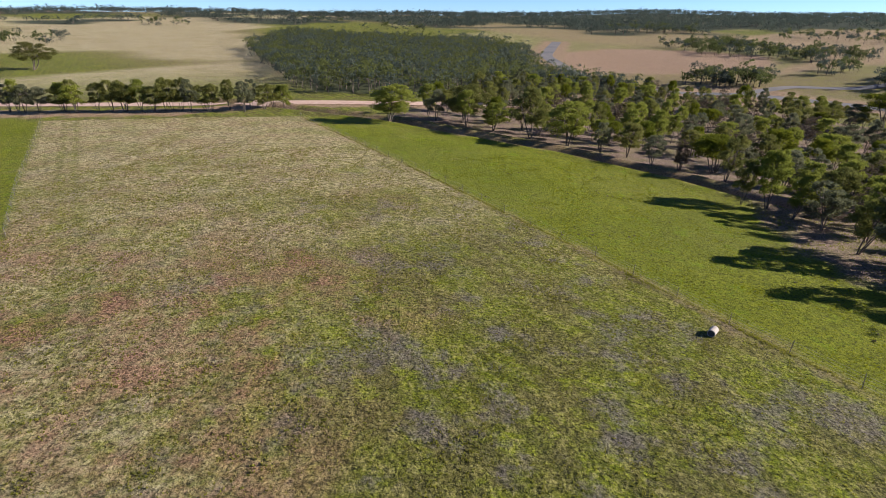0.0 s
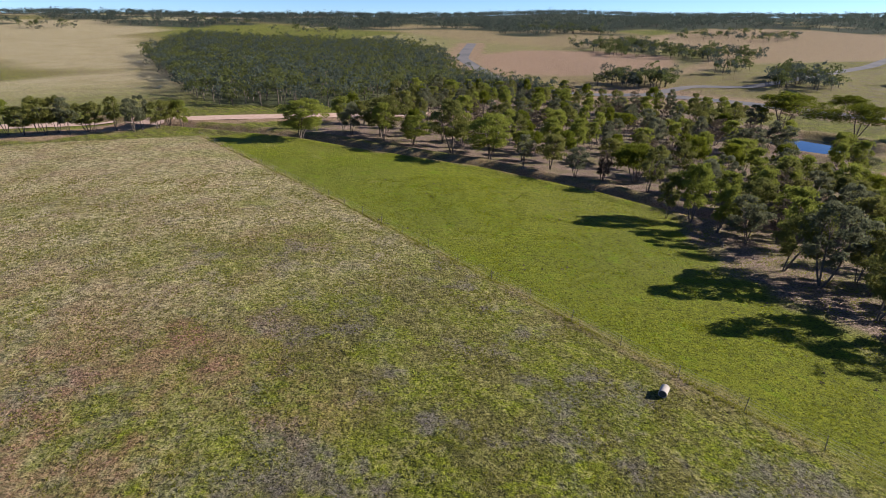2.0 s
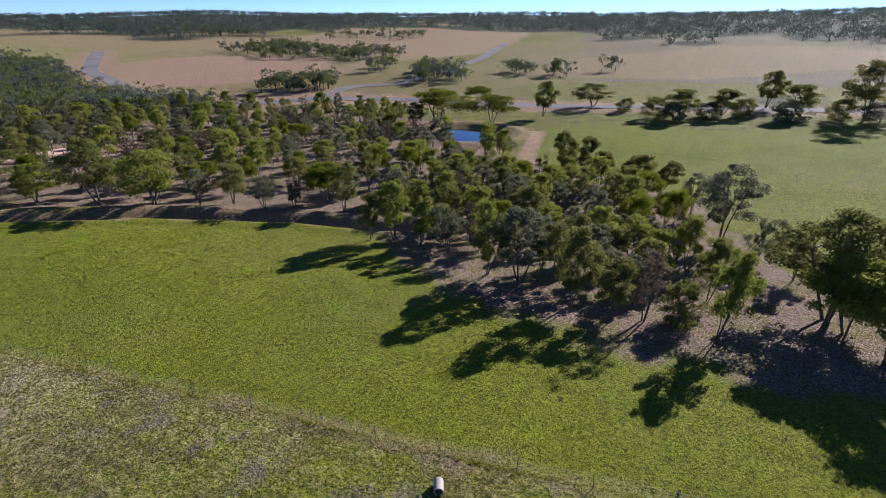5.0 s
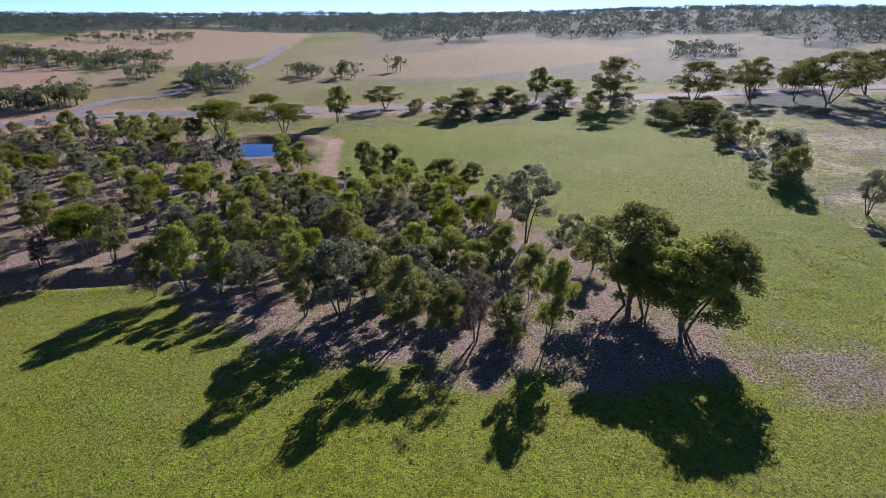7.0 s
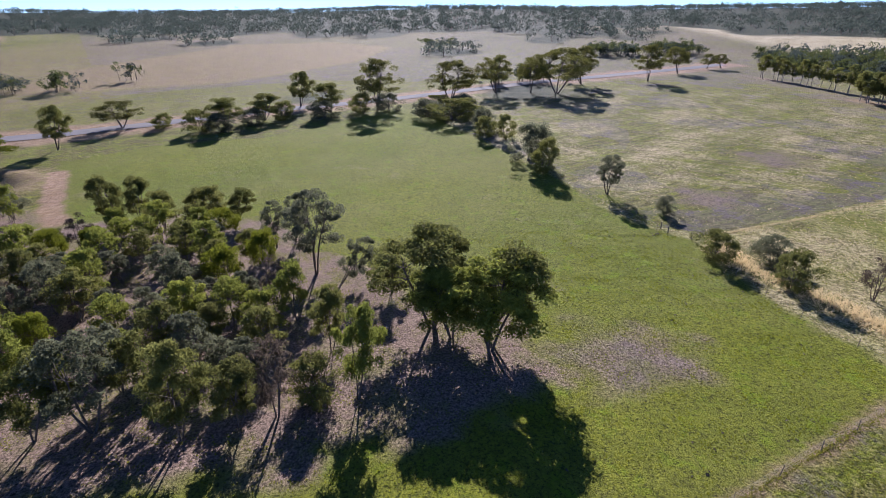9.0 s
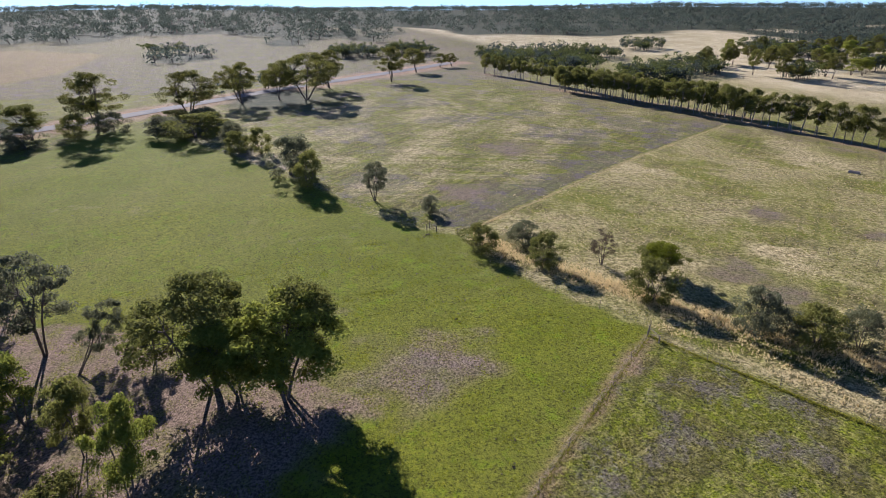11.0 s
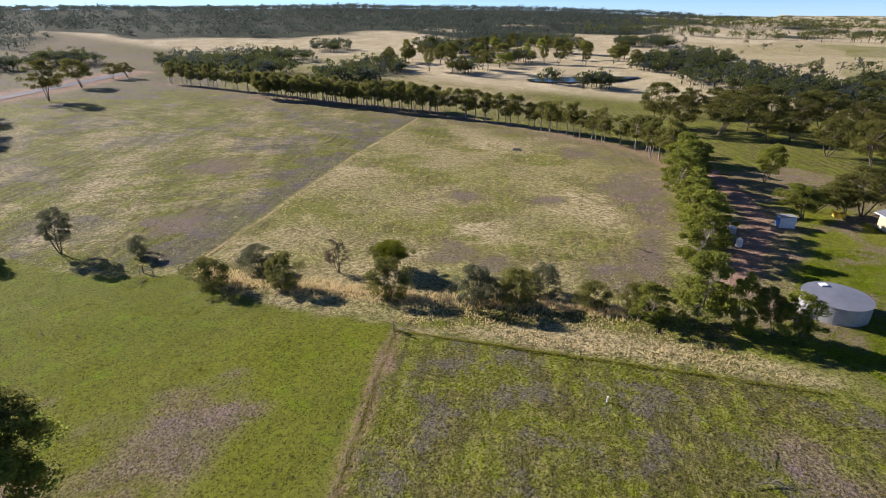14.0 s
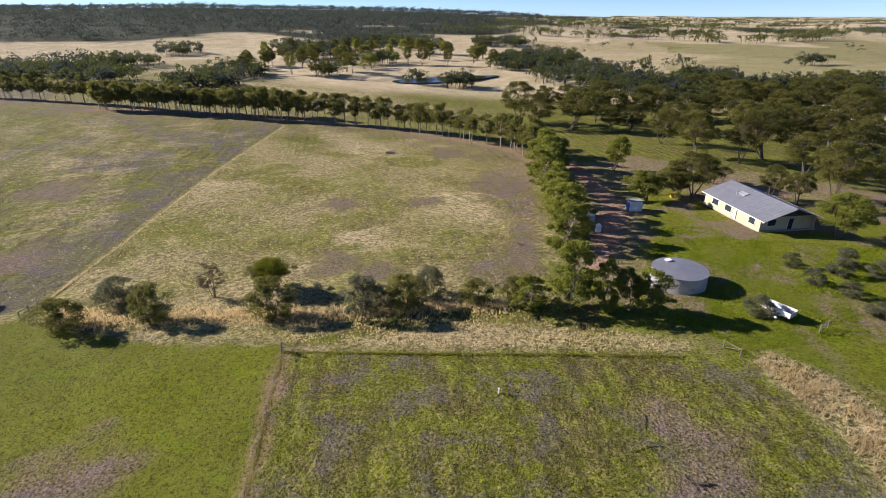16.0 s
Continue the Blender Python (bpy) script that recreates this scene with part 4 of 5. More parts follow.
for cx, cy, rad, num in ((269.7, 754.1) + (60, 60), (229.3, 507.6) + (40, 50), (231.4, 450.6) + (40, 45), (265.6, 405.0) + (35, 45), (416.6, 590.2) + (60, 40), (146.7, 309.5) + (14, 16), (162.0, 302.5) + (16, 18), (234.3, 333.3) + (14, 10), (-193.6, 868.4) + (40, 12), (-355.4, 726.6) + (30, 14), (-339.5, 456.5) + (40, 22), (-62.7, 731.2) + (40, 16),
                          (231.1, 271.0) + (18, 24), (289.8, 256.8) + (14, 12), (300.7, 231.3) + (10, 8), (335.2, 220.0) + (6, 4), (247.0, 297.1) + (16, 14), (549.0, 43.1) + (16, 14), (481.8, -99.6) + (24, 26), (482.6, -146.3) + (24, 24), (379.1, -232.3) + (24, 26), (356.9, -176.6) + (14, 16), (384.5, -271.3) + (20, 18), (279.3, -259.0) + (22, 26), (417.3, -348.9) + (20, 16), (301.0, -17.2) + (14, 12), (293.5, 8.7) + (10, 8),
                          (402.4, -199.9) + (26, 24), (327.1, -198.6) + (22, 22), (257.1, -209.8) + (20, 26), (335.8, -413.6) + (24, 20), (265.5, -524.4) + (18, 16), (230.3, -365.8) + (12, 10), (229.8, -292.5) + (10, 10), (134.3, -284.5) + (10, 12), (160.5, -282.2) + (4, 4), (119.2, -400.0) + (30, 60), (69.2, -332.2) + (30, 46), (28.7, -301.5) + (30, 46), (-6.9, -282.9) + (26, 34), (197.6, -585.1) + (30, 40), (116.2, -439.7) + (30, 50), (-45.6, -322.7) + (24, 40), (-4.3, -347.5) + (20, 36), (-91.8, -361.7) + (24, 36), (6.0, -1025.3) + (70, 40), (-178.5, -1130.1) + (80, 40), (301.7, -540.4) + (40, 40), (308.3, -395.7) + (30, 30)):
    num = num * 2 if cy < -60 else num
    a, d = r.uniform(0, 6.28, num), rad * np.sqrt(r.uniform(0, 1, num))
    clumps += list(zip(cx + d * np.cos(a), cy + d * np.sin(a)))
# belts and rows of trees across the southern plain
def belt(line, gap, loose):
    out = []
    for (ax, ay), (bx, by) in zip(line, line[1:]):
        q = r.uniform(0, 1, int(math.hypot(bx - ax, by - ay) / gap))
        q = q[wave(ax + (bx - ax) * q, ay + (by - ay) * q, 150, 57) > -0.6]
        out += list(zip(ax + (bx - ax) * q + r.normal(size=len(q)) * loose * 0.5, ay + (by - ay) * q + r.normal(size=len(q)) * loose * 0.5))
    return out


far_trees("far_trees", belt([(330, -700), (222, -786), (155, -775), (60, -829), (-6, -822), (-55, -746), (-201, -929)], 5, 14) + belt([(300, -900), (110, -1171), (-117, -1436), (-357, -1529)], 5, 40)
          + belt([(260, -1050), (20, -1250), (-420, -1180)], 7, 40) + belt([(420, -1500), (-100, -1900), (-700, -2000)], 6, 60) + belt([(500, -2000), (-300, -2500), (-1100, -2300)], 7, 60),
          "dark belts of gum trees across the southern plain", M_DEEP, 60, 13, 15, 7)
clumps += belt([(55, -378), (33, -394)], 3.5, 3) + belt([(24, -434), (-21, -450), (-54, -470), (-102, -502)], 3.2, 3) + belt([(335, -436), (293, -449), (275, -485), (239, -519)], 5, 9)
clumps += belt([(198, -640), (150, -540), (99, -446), (53, -355), (12, -335), (-40, -325)], 3.2, 16)
clumps += [(103, -613), (88, -623), (57, -621), (-157, -646), (-150, -652)]
far_trees("far_trees", clumps[::2], "scattered dark green gum trees between pale fields", M_DEEP, 130, 10, 9, 5)
far_trees("far_trees", clumps[1::2], "scattered dull green gum trees between pale fields, leaves tinted for haze", M_FAR_HAZE, 130, 9, 8, 6)


# ---- grass that stands up ----
def blades(name, spots, low, high, wide, per, material, label, seed):
    """Tufts of upright blades, joined in one mesh."""
    r = np.random.default_rng(seed)
    p = np.repeat(np.asarray(spots), per, axis=0)
    n = len(p)
    z = np.repeat(land(np.asarray(spots)[:, 0], np.asarray(spots)[:, 1]), per)
    a, h = r.uniform(0, 6.28, n), r.uniform(low, high, n)
    base = np.stack([p[:, 0] + r.normal(size=n) * wide * 0.8, p[:, 1] + r.normal(size=n) * wide * 0.8, z - 0.02], 1)
    side = np.stack([np.cos(a), np.sin(a), 0 * a], 1) * (wide * r.uniform(0.5, 1.0, n))[:, None]
    tip = base + np.stack([r.normal(size=n) * 0.45 * h, r.normal(size=n) * 0.45 * h, h], 1)
    v = np.stack([base - side, base + side, tip], 1).reshape(-1, 3)
    tagged(new(name, mesh_of(name, v, np.arange(n * 3).reshape(-1, 3), material)), label, "grass", kind="stuff")


M_GREEN = leaf_material("green_blades", (0.102, 0.120, 0.006), (0.252, 0.262, 0.017), (0.180, 0.204, 0.010))
r = np.random.default_rng(12)


def tufts_in(poly, box, count):
    c = r.uniform((box[0], box[1]), (box[2], box[3]), (count, 2))
    c = c[inside(c[:, 0], c[:, 1], list(poly)) > 0.3]
    patchy = wave(c[:, 0], c[:, 1], 6, 51) + 0.7 * wave(c[:, 0], c[:, 1], 2.2, 52)
    return c[patchy > -0.35 + r.normal(size=len(c)) * 0.6]


blades("paddock_grass", tufts_in(OLIVE, (-60, -32, 58, 110), 120000), 0.05, 0.16, 0.062, 4, M_BLADE, "patchy olive pasture grass of the worn paddock", 61)
blades("pasture_grass", tufts_in(PASTURE, (0, -18, 105, 110), 110000), 0.05, 0.15, 0.075, 2, M_GREEN, "short grazed green pasture grass", 62)
M_LUSH = leaf_material("lush_blades", (0.16, 0.215, 0.012), (0.29, 0.345, 0.026), (0.23, 0.29, 0.015))
blades("lawn_grass", tufts_in([(21.9, -41.1), (18.0, -75.7), (11.1, -78.3), (1.9, -74.1), (-17.5, -78.5), (-7.0, -42.9), (8.1, -34.0)], (-45, -100, 25, -32), 170000), 0.06, 0.18, 0.10, 2, M_LUSH, "lush bright green grass of the house yard", 66)
dry_line = tufts_in(DRY_LINE, (-25, -45, 15, -5), 34000)
blades("dry_grass", dry_line, 0.2, 0.6, 0.055, 4, M_STRAW, "tall pale dry grass along the paddock fence", 63)
verge = tufts_in([(60.8, -18.8), (62.7, -21.4), (77.9, -20.3), (89.7, -14.9), (94.1, -18.2), (68.5, -26.5), (57.0, -28.7), (32.5, -34.4), (16.3, -34.2), (16.3, -30.7), (40.2, -23.5)], (5, -45, 110, -5), 60000)
blades("dry_grass", verge[::2], 0.12, 0.4, 0.06, 3, M_STRAW, "straw-coloured grass strip beside the bushes", 64)
dry_tufts = tufts_in(DRY, (40, -120, 170, 5), 85000)
dry_tufts = dry_tufts[(inside(dry_tufts[:, 0], dry_tufts[:, 1], list(DULL)) < 0.5) | (np.arange(len(dry_tufts)) % 4 == 0)]
dry_tufts = dry_tufts[np.min([np.hypot(dry_tufts[:, 0] - a, dry_tufts[:, 1] - b) / c for a, b, c in SCALDS], axis=0) > 0.95]
blades("dry_grass", dry_tufts[1::2], 0.05, 0.16, 0.08, 2, M_BLADE, "patchy olive grass of the far dry paddock", 67)
dry_tufts = dry_tufts[::2]
blades("dry_grass", dry_tufts, 0.06, 0.20, 0.09, 2, M_STRAW, "patchy pale dry grass of the far paddock", 65)


def along(line, count, seed, loose=0.16):
    q = np.random.default_rng(seed)
    seg = q.integers(0, len(line) - 1, count)
    a, b, u = np.array(line)[seg], np.array(line)[seg + 1], q.uniform(0, 1, (count, 1))
    return a + (b - a) * u + q.normal(size=(count, 2)) * loose


blades("fence_grass", along(FENCE_S, 1500, 71), 0.10, 0.30, 0.05, 3, M_BLADE, "rank olive grass left standing under the fence", 72)
blades("dry_grass", along([(97, -15), (88, -15.5), (76, -21), (66, -24), (56, -28), (46, -33), (36, -36)], 3200, 77, 1.1), 0.25, 0.7, 0.055, 4, M_STRAW, "tall bleached grass standing between the hedgerow bushes", 78)
blades("fence_grass", along(DULL[:4], 1100, 75), 0.08, 0.30, 0.05, 3, M_STRAW, "pale dry grass standing along the paddock divide", 76)
blades("fence_grass", along(FENCE_A, 3600, 73), 0.06, 0.20, 0.05, 3, M_BLADE, "rank olive grass left standing under the fence", 74)


lumps = tufts_in(PASTURE, (0, -18, 190, 110), 2600)
lumps = lumps[wave(lumps[:, 0], lumps[:, 1], 18, 81) + 0.5 * wave(lumps[:, 0], lumps[:, 1], 5, 82) > 0.25]
lumps = np.column_stack([lumps, land(lumps[:, 0], lumps[:, 1]) + 0.03])
v, f = leaves(np.random.default_rng(83), lumps, r.uniform(0.08, 0.22, len(lumps)), len(lumps) * 12, 0.16, 0.3, 0.4)
tagged(new("dung_heaps", mesh_of("dung_heaps", v, f, M_BARK)), "small dark dung heaps scattered on the green pasture", "dung", kind="stuff")


# ---- parts made of simple solids ----
def part(name, bm, material, parent=None, label=""):
    me = bpy.data.meshes.new(name)
    bm.to_mesh(me)
    bm.free()
    me.materials.append(material)
    ob = new(name, me)
    if parent:
        ob.parent = parent
    if label:
        ob["label"] = label
    return ob


def box(size, at=(0, 0, 0), turn=(0, 0, 0), bevel=0.01):
    bm = bmesh.new()
    bmesh.ops.create_cube(bm, size=1, matrix=pose(*at, *turn) @ Matrix.Diagonal((*size, 1)))
    if bevel:
        bmesh.ops.bevel(bm, geom=bm.edges[:], offset=bevel, segments=1, affect="EDGES")
    return bm


def rod(a, b, radius, sides=8, end=None):
    bm = bmesh.new()
    d = Vector(b) - Vector(a)
    m = Matrix.Translation((Vector(a) + Vector(b)) / 2) @ d.to_track_quat("Z", "Y").to_matrix().to_4x4()
    bmesh.ops.create_cone(bm, cap_ends=True, segments=sides, radius1=radius, radius2=radius if end is None else end, depth=d.length, matrix=m)
    return bm


def solid(verts, faces):
    bm = bmesh.new()
    vs = [bm.verts.new(v) for v in verts]
    for f in faces:
        bm.faces.new([vs[i] for i in f])
    bmesh.ops.recalc_face_normals(bm, faces=bm.faces[:])
    return bm


def thing(name, label, category, x, y, turn=0, group=""):
    ob = tagged(new(name), label, category, group)
    ob.matrix_basis = pose(x, y, lie(x, y), 0, 0, turn)
    return ob


# ---- fences ----
post_mesh = part("post", rod((0, 0, -0.4), (0, 0, 1.2), 0.035, 6, 0.03), M_POST).data
bpy.data.objects.remove(bpy.data.objects["post"])


def fence(line, gap, label, wires=(0.3, 0.6, 0.9, 1.15)):
    f = thing("fence", label, "fence", *line[0])
    f.matrix_basis = Matrix()
    spots = []
    for (ax, ay), (bx, by) in zip(line, line[1:]):
        k = max(1, round(math.hypot(bx - ax, by - ay) / gap))
        spots += [(ax + (bx - ax) * s / k, ay + (by - ay) * s / k) for s in range(k)]
    spots.append(line[-1])
    for x, y in spots:
        p = new("post", post_mesh)
        p.parent = f
        p.matrix_basis = pose(x, y, lie(x, y), rng.normal() * 2.5, rng.normal() * 2.5, rng.uniform(0, 360)) @ Matrix.Diagonal((1, 1, rng.uniform(0.9, 1.1), 1))
    for h in wires:
        v, q = tube([(x, y, lie(x, y) + h) for x, y in spots], [0.007] * len(spots), 3)
        w = new("wire", mesh_of("wire", v, q, M_WIRE))
        w.parent = f


fence(FENCE_A, 5.5, "long wire fence with grey posts between paddocks")
fence(FENCE_S, 6.0, "wire fence with weathered posts beside the straw verge")
fence(FENCE_W, 6.0, "wire fence with thin posts beside bright pasture")
fence(FENCE_H, 6.5, "wire fence with weathered posts along the bushes")
fence(FENCE_D, 5.0, "low wire fence beside tall dry grass")
fence(FENCE_I, 5.5, "wire fence with pale posts across the dry paddock")
fence([(49.7, -50.7), (36.5, -52.8)], 5.5, "short wire fence across the dry paddock")
fence([(71.8, -57.9), (54.2, -63.0)], 6.0, "short wire fence across the dry paddock")


def strainer(x, y, to, label):
    """Two stout posts with a rail and a slanting stay."""
    t = thing("fence_strainer", label, "fence post", x, y, math.degrees(math.atan2(to[1] - y, to[0] - x)))
    part("post", rod((0, 0, -0.4), (0, 0, 1.2), 0.09, 9, 0.08), M_POST, t)
    part("post", rod((2.0, 0, -0.4), (2.0, 0, 1.1), 0.08, 9, 0.07), M_POST, t)
    part("rail", rod((0, 0, 0.95), (2.0, 0, 0.95), 0.045, 7), M_POST, t)
    part("stay", rod((0.1, 0.08, 0.12), (1.95, 0.08, 0.9), 0.035, 7), M_POST, t)


strainer(*(59.8, -17.4), (55.5, -16.6), "weathered corner strainer posts with rail and stay")
strainer(*(10.9, -34.0), (8.7, -32.2), "pale strainer posts with rail beside the gateway")
strainer(*(99.8, -12.1), (102.4, -17.2), "dark strainer posts beside the paddock gateway")
strainer(*(104.9, -9.0), (100.3, -10.2), "dark strainer posts at the paddock gateway")
strainer(*(-0.0, -41.5), (-1.4, -43.4), "bleached timber frame standing at the track edge")


# ---- house ----
def house():
    p0, p1, p2 = Vector((1.5, -78.6)), Vector((9.8, -92.8)), Vector((-4.0, -78.8))
    along = (p1 - p0).normalized()
    length, width, wall = (p1 - p0).length, 11.0, 2.5
    h = thing("house", "long single-storey cream house with grey steel gable roof", "house", p0.x, p0.y, math.degrees(math.atan2(along.y, along.x)))
    s = -1.0 if along.cross(p2 - p0) < 0 else 1.0
    t, L, W = 0.2, length, width * s
    ridge, over = wall + 1.9, 0.6
    for name, size, at in (("wall", (L, t, wall), (L / 2, 0, wall / 2)), ("wall", (L, t, wall), (L / 2, W, wall / 2))):
        part(name, box(size, at), M_CREAM, h)
    part("end_wall", box((0.2, width - 0.25, wall), (0.6, W / 2, wall / 2)), M_CREAM, h)
    for x in (L,):
        part("gable_wall", solid([(x - 0.1, 0.1 * s, 0), (x - 0.1, W - 0.1 * s, 0), (x - 0.1, W - 0.1 * s, wall), (x - 0.1, W / 2, ridge - 0.1), (x - 0.1, 0.1 * s, wall),
                                   (x + 0.1, 0.1 * s, 0), (x + 0.1, W - 0.1 * s, 0), (x + 0.1, W - 0.1 * s, wall), (x + 0.1, W / 2, ridge - 0.1), (x + 0.1, 0.1 * s, wall)],
                                  [(0, 1, 2, 3, 4), (5, 9, 8, 7, 6), (0, 5, 6, 1), (1, 6, 7, 2), (2, 7, 8, 3), (3, 8, 9, 4), (4, 9, 5, 0)]), M_CREAM, h)
    # dark triangle that fills the gable above the end wall
    part("gable", solid([(x, y, z) for x in (0.5, 0.7) for y, z in ((0.0, wall + 0.01), (W, wall + 0.01), (W / 2, ridge - 0.05))],
                        [(0, 1, 2), (3, 5, 4), (0, 3, 4, 1), (1, 4, 5, 2), (2, 5, 3, 0)]), M_DARK, h, "dark gable infill")
    part("floor_slab", box((L + 0.4, width + 0.4, 0.3), (L / 2, W / 2, -0.12)), M_PIPE, h)
    slope = (ridge - wall) / (width / 2)
    for side in (0, 1):
        e = -over * s if side == 0 else W + over * s
        ez = wall - over * slope
        a, b = (-1.4, L + 0.7)
        roof = part("roof", solid([(a, e, ez), (b, e, ez), (b, W / 2, ridge), (a, W / 2, ridge), (a, e, ez + 0.1), (b, e, ez + 0.1), (b, W / 2, ridge + 0.1), (a, W / 2, ridge + 0.1)],
                                  [(0, 1, 2, 3), (4, 7, 6, 5), (0, 4, 5, 1), (1, 5, 6, 2), (2, 6, 7, 3), (3, 7, 4, 0)]), M_ROOF, h)
        for k in range(int((b - a) / 0.9)):
            x = a + 0.45 + k * 0.9
            part("rib", solid([(x - 0.03, e, ez + 0.1), (x + 0.03, e, ez + 0.1), (x + 0.03, W / 2, ridge + 0.1), (x - 0.03, W / 2, ridge + 0.1), (x, e, ez + 0.125), (x, W / 2, ridge + 0.125)],
                              [(0, 1, 4), (3, 5, 2), (0, 4, 5, 3), (1, 2, 5, 4), (0, 3, 2, 1)]), M_ROOF, roof)
        part("gutter", box((b - a, 0.14, 0.14), ((a + b) / 2, e - 0.06 * s * (1 - 2 * side), ez + 0.02)), M_WHITE, h)
    part("ridge_cap", box((L + 2.1, 0.5, 0.08), (L / 2 - 0.35, W / 2, ridge + 0.13)), M_ROOF, h)
    for x, w, zc, hh, nm in ((2.2, 1.5, 1.45, 1.2, "window"), (7.0, 1.0, 1.05, 2.1, "door"), (9.0, 1.8, 1.45, 1.2, "window"), (13.0, 1.8, 1.45, 1.2, "window"), (17.5, 1.5, 1.45, 1.2, "window"), (21.5, 1.2, 1.5, 1.0, "window")):
        if x > L - 1:
            continue
        f = part(nm, box((w + 0.14, 0.08, hh + 0.14), (x, -0.12 * s, zc)), M_WHITE if nm == "window" else M_DARK, h)
        if nm == "window":
            part("pane", box((w, 0.04, hh), (x, -0.155 * s, zc), bevel=0), M_GLASS, f)
            part("sill", box((w + 0.3, 0.16, 0.06), (x, -0.16 * s, zc - hh / 2 - 0.1)), M_PIPE, f)
        else:
            part("door_panel", box((w * 0.85, 0.04, hh * 0.93), (x, -0.165 * s, zc - 0.03)), M_WHITE, f)
    for y, w, zc, hh in ((2.5, 1.6, 1.5, 1.2), (6.4, 0.9, 1.05, 2.1)):
        f = part("window" if hh < 2 else "door", box((0.08, w + 0.14, hh + 0.14), (0.47, y * s, zc)), M_WHITE, h)
        part("pane", box((0.04, w, hh), (0.42, y * s, zc), bevel=0), M_GLASS, f)
    part("vent_pipe", rod((11, 2.6 * s, wall + 0.6), (11, 2.6 * s, wall + 1.7), 0.09), M_GALV, h)
    part("solar_heater", box((2.0, 1.1, 0.12), (10.2, 3.4 * s, wall + 1.35), (math.degrees(math.atan(slope)) * s, 0, 0)), M_GALV, h)


house()


def water_tank():
    c = Vector((15.6, -50.2))
    t = thing("water_tank", "large round galvanised water tank with grey roof", "water tank", c.x, c.y)
    R, H = 3.75, 2.4
    bm = bmesh.new()
    prev = None
    for k in range(17):
        z, rr = H * k / 16 - 0.1, R + (0.02 if k % 2 else 0.0)
        ring = [bm.verts.new((rr * math.cos(a), rr * math.sin(a), z)) for a in np.arange(48) / 48 * 2 * math.pi]
        if prev:
            for i in range(48):
                bm.faces.new((prev[i], prev[(i + 1) % 48], ring[(i + 1) % 48], ring[i]))
        prev = ring
    part("wall", bm, M_GALV, t)
    bm = bmesh.new()
    bmesh.ops.create_cone(bm, cap_ends=True, segments=48, radius1=R + 0.1, radius2=0.2, depth=0.22, matrix=pose(0, 0, H + 0.06))
    part("roof", bm, M_ROOF, t)
    part("rim", (lambda b: (bmesh.ops.create_cone(b, cap_ends=True, segments=48, radius1=R + 0.07, radius2=R + 0.07, depth=0.1, matrix=pose(0, 0, H - 0.12)), b)[1])(bmesh.new()), M_GALV, t)
    part("hatch", box((0.8, 0.8, 0.14), (1.6, -2.0, H + 0.16), (0, 5, 30)), M_WHITE, t, "white roof hatch")
    part("base", (lambda b: (bmesh.ops.create_cone(b, cap_ends=True, segments=40, radius1=R + 0.5, radius2=R + 0.35, depth=0.3, matrix=pose(0, 0, -0.1)), b)[1])(bmesh.new()), M_PIPE, t)


water_tank()


def small_tank(x, y, h, rad, mat, label):
    t = thing("small_tank", label, "tank", x, y)
    part("body", rod((0, 0, -0.1), (0, 0, h), rad, 20), mat, t)
    part("lid", rod((0, 0, h), (0, 0, h + 0.35), rad * 1.02, 20, rad * 0.25), M_WHITE, t)
    part("outlet", rod((rad, 0, 0.2), (rad + 0.25, 0, 0.2), 0.05), M_DARK, t)


def shed(x, y, turn):
    t = thing("shed", "small white garden shed with blue side", "shed", x, y, turn)
    part("wall", box((2.6, 2.0, 2.0), (0, 0, 1.0)), M_WHITE, t)
    part("side_panel", box((0.05, 1.8, 1.7), (1.33, 0, 0.9)), M_BLUEP, t, "blue side panel")
    part("roof", box((2.9, 2.3, 0.1), (0, 0, 2.1), (6, 0, 0)), M_GALV, t)
    part("door", box((0.9, 0.05, 1.7), (0.2, -1.02, 0.9)), M_BLUEP, t)


shed(*(23.4, -84.2), 25)
small_tank(*(30.6, -73.0), 1.7, 0.7, M_GALV, "small galvanised tank in tree shade")
small_tank(*(28.7, -68.6), 1.2, 0.5, M_WHITE, "small white drum in tree shade")
for k, (x, y) in enumerate(((15.9, -96.7), (15.0, -96.1))):
    b = thing("crate", "yellow plastic crate beside a garden bush", "crate", x, y, 20 + 30 * k, "yellow crates")
    part("body", box((1.0, 1.0, 1.0), (0, 0, 0.5), bevel=0.06), M_YELLOW, b)
    part("lid", box((1.08, 1.08, 0.1), (0, 0, 1.03), bevel=0.03), M_YELLOW, b)


def trailer(x, y, turn):
    t = thing("trailer", "white box trailer with open top on the grass", "trailer", x, y, turn)
    part("bed", box((3.4, 1.7, 0.1), (0, 0, 0.65)), M_DARK, t)
    for s in (-1, 1):
        part("side_board", box((3.4, 0.06, 0.7), (0, s * 0.85, 1.05)), M_WHITE, t)
        w = part("wheel", rod((-0.2, s * 0.95, 0.33), (-0.2, s * 1.15, 0.33), 0.33, 18), M_BLACK, t)
        part("rim", rod((-0.2, s * 1.14, 0.33), (-0.2, s * 1.17, 0.33), 0.18, 14), M_WHITE, w)
        part("mudguard", box((1.0, 0.3, 0.05), (-0.2, s * 1.0, 0.74)), M_WHITE, t)
        part("end_board", box((0.06, 1.7, 0.6), (s * 1.7, 0, 1.0)), M_GALV, t)
    part("drawbar", rod((1.7, 0, 0.6), (3.1, 0, 0.5), 0.06), M_GALV, t)
    part("jockey_wheel", rod((2.9, 0, -0.05), (2.9, 0, 0.6), 0.05), M_GALV, t)


trailer(*(3.9, -44.4), -35)


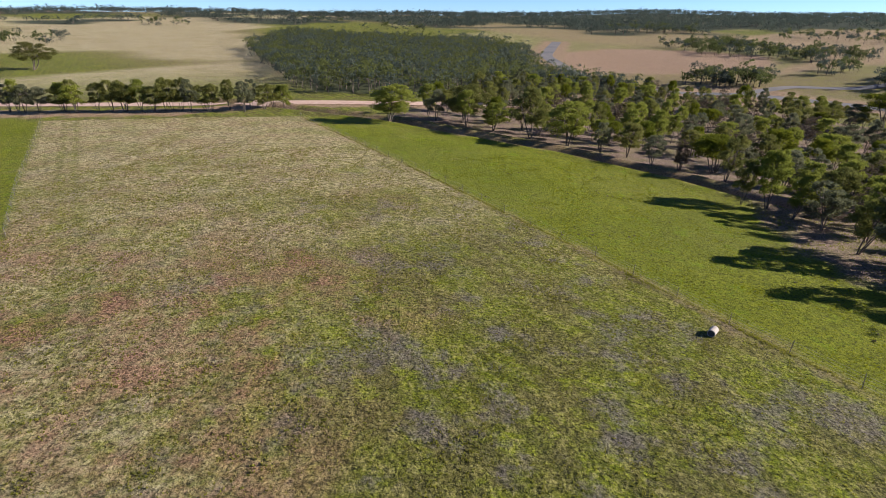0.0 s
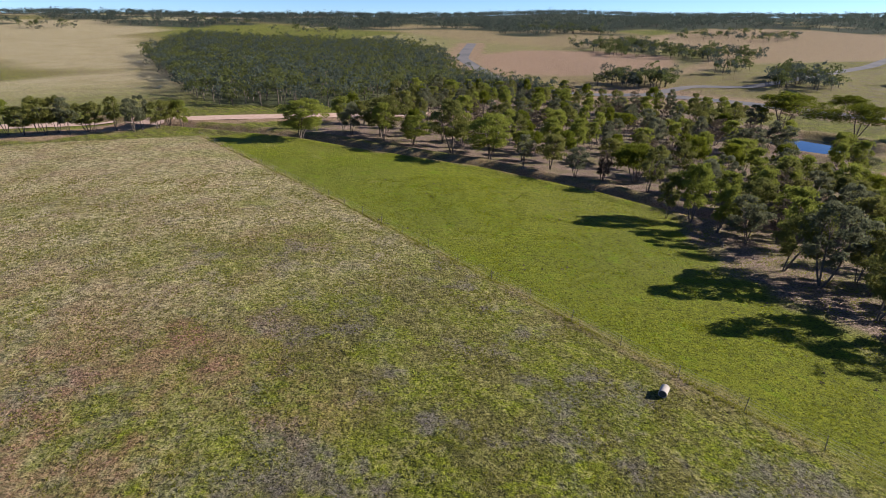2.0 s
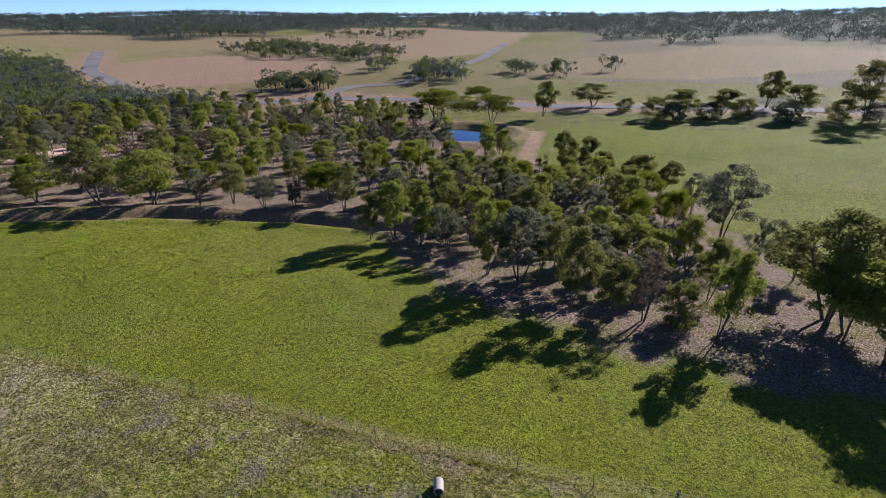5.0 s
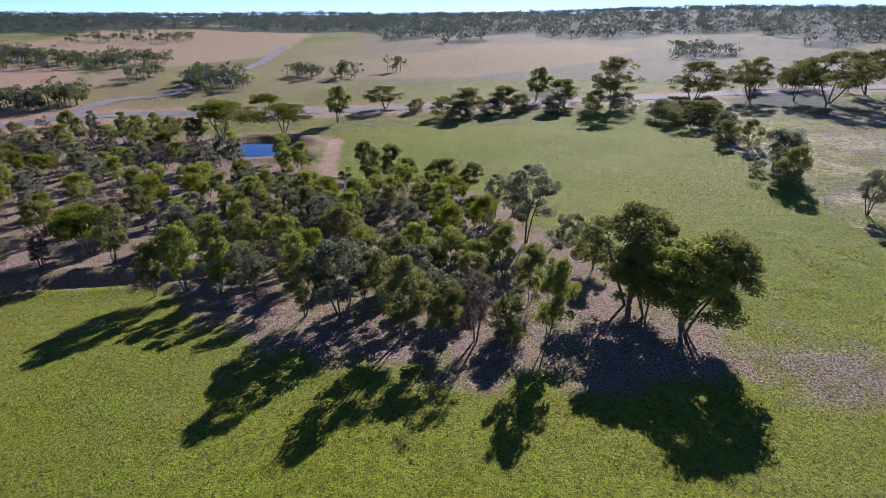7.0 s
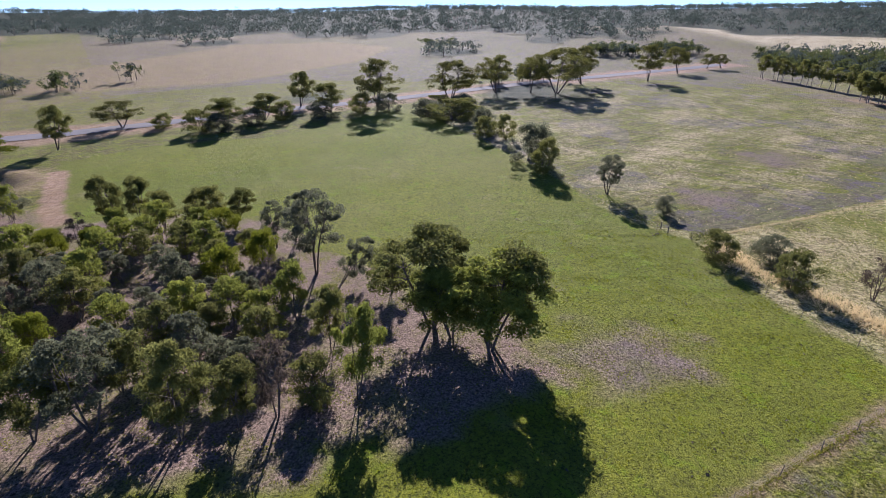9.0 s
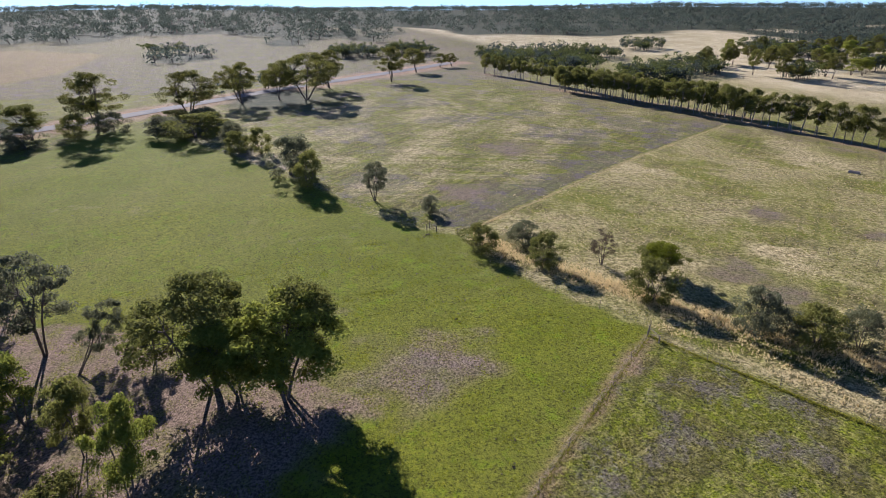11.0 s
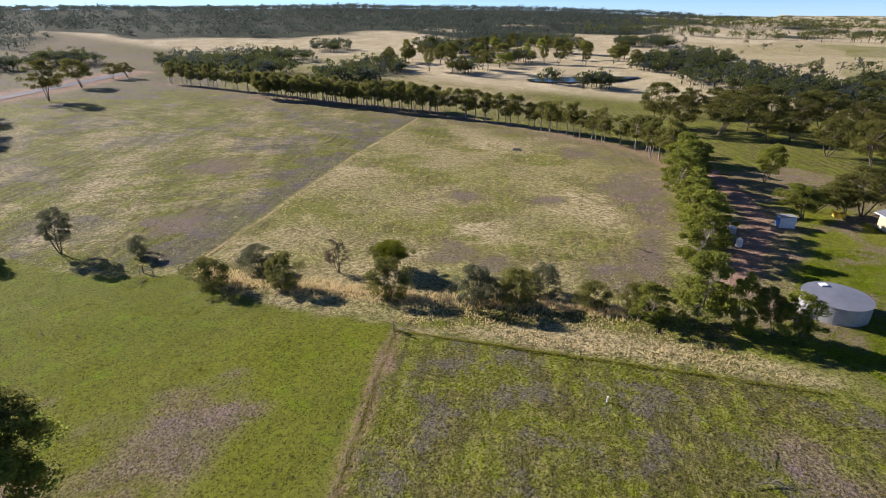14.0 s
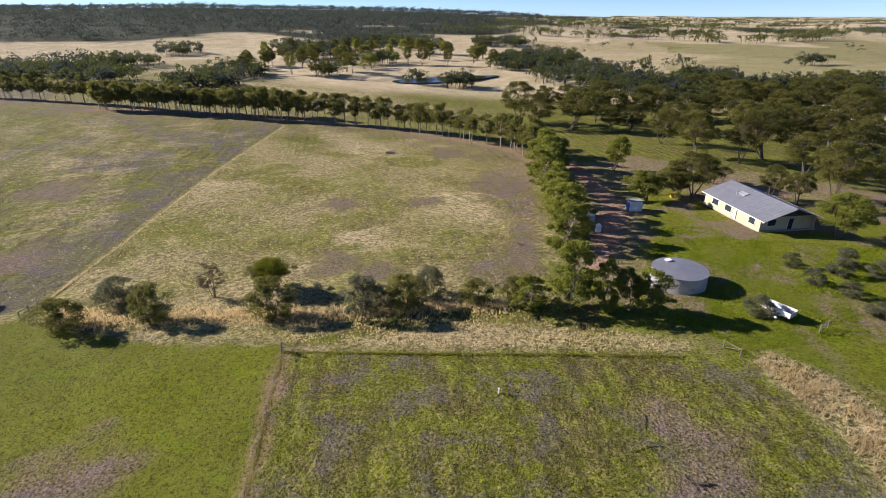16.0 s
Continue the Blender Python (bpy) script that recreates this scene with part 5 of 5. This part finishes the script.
# ---- small things in the paddocks ----
def drum(x, y):
    t = thing("pipe_section", "pale concrete pipe section lying on the grass", "pipe", x, y, 228)
    bm = bmesh.new()
    for rad, flip in ((0.33, False), (0.27, True)):
        ring = [[bm.verts.new((xx, rad * math.cos(a), rad * math.sin(a) + 0.31)) for a in np.arange(24) / 24 * 2 * math.pi] for xx in (-0.48, 0.48)]
        for i in range(24):
            q = (ring[0][i], ring[0][(i + 1) % 24], ring[1][(i + 1) % 24], ring[1][i])
            bm.faces.new(q if flip else q[::-1])
        if rad > 0.3:
            outer = ring
        else:
            for e in (0, 1):
                for i in range(24):
                    bm.faces.new((outer[e][i], outer[e][(i + 1) % 24], ring[e][(i + 1) % 24], ring[e][i]))
    bmesh.ops.recalc_face_normals(bm, faces=bm.faces[:])
    part("shell", bm, M_PIPE, t)
    # added dark disc in the open end, coloured as the shade inside
    part("rim", rod((0.44, 0, 0.31), (0.465, 0, 0.31), 0.268, 24), M_DARK, t, "dark disc in the bore for the shade inside")


drum(*(23.1, 39.2))


def trough(x, y, turn, label):
    t = thing("water_trough", label, "trough", x, y, turn)
    part("base", box((2.4, 0.9, 0.12), (0, 0, 0.06)), M_PIPE, t)
    for s in (-1, 1):
        part("side", box((2.4, 0.1, 0.5), (0, s * 0.4, 0.3)), M_PIPE, t)
        part("end", box((0.1, 0.7, 0.5), (s * 1.15, 0, 0.3)), M_PIPE, t)


trough(*(96.7, -119.2), 20, "low concrete water trough in the dry paddock")


def fallen(x, y, size, turn, seed, label, mat=None):
    """A dead branch lying on the ground: a bent limb with twigs, one mesh."""
    r = np.random.default_rng(seed)
    pts = [(0, 0, 0.08)]
    a = 0.0
    for k in range(6):
        a += r.normal() * 0.35
        pts.append((pts[-1][0] + math.cos(a) * size / 6, pts[-1][1] + math.sin(a) * size / 6, 0.08 + abs(r.normal()) * 0.1))
    pieces = [tube(pts, np.linspace(0.10, 0.03, 7) * size / 4, 6)]
    for k in range(9):
        s = pts[1 + int(r.integers(5))]
        b = r.uniform(0, 6.28)
        e = (s[0] + math.cos(b) * size * 0.25, s[1] + math.sin(b) * size * 0.25, s[2] + r.uniform(0.1, 0.5))
        pieces.append(tube([s, ((s[0] + e[0]) / 2 + r.normal() * 0.1, (s[1] + e[1]) / 2, (s[2] + e[2]) / 2), e], [0.035 * size / 4, 0.025 * size / 4, 0.01], 4))
    v, f = gather(pieces)
    ob = new("fallen_branch", mesh_of("fallen_branch", v, f, mat or M_POST, True))
    ob.matrix_basis = pose(x, y, lie(x, y), 0, 0, turn)
    tagged(ob, label, "branch", "fallen branches")


fallen(*(18.9, -19.1), 2.4, 70, 1, "dark curved dead branch on the paddock", M_BARK)
fallen(*(17.4, -15.4), 3.0, 10, 2, "bleached dead branch on the paddock")
fallen(*(17.9, -21.6), 1.8, 100, 3, "dark dead twig heap on bare ground", M_BARK)
fallen(*(13.0, -12.3), 3.4, 20, 4, "long dead branch on bare ground", M_BARK)
fallen(*(51.2, 72.1), 5.0, 75, 5, "bleached fallen branch beside the creek trees")
fallen(*(63.6, 35.4), 3.0, 40, 6, "dark fallen branch in leaf litter", M_BARK)
fallen(*(39.6, -57.8), 3.0, 10, 7, "heap of dead branches in the dry paddock", M_BARK)
fallen(*(102.4, -15.8), 3.5, 200, 8, "grey heap of old timber beside the gateway")
fallen(*(102.4, -7.8), 2.5, 160, 9, "dark log lying beside the gateway", M_BARK)
w = thing("marker_stake", "short white marker stake in the paddock", "stake", *(32.9, -17.8))
part("stake", rod((0, 0, -0.2), (0, 0, 0.6), 0.09, 8, 0.08), M_WHITE, w)
part("cap", rod((0, 0, 0.6), (0, 0, 0.66), 0.11, 8), M_WHITE, w)
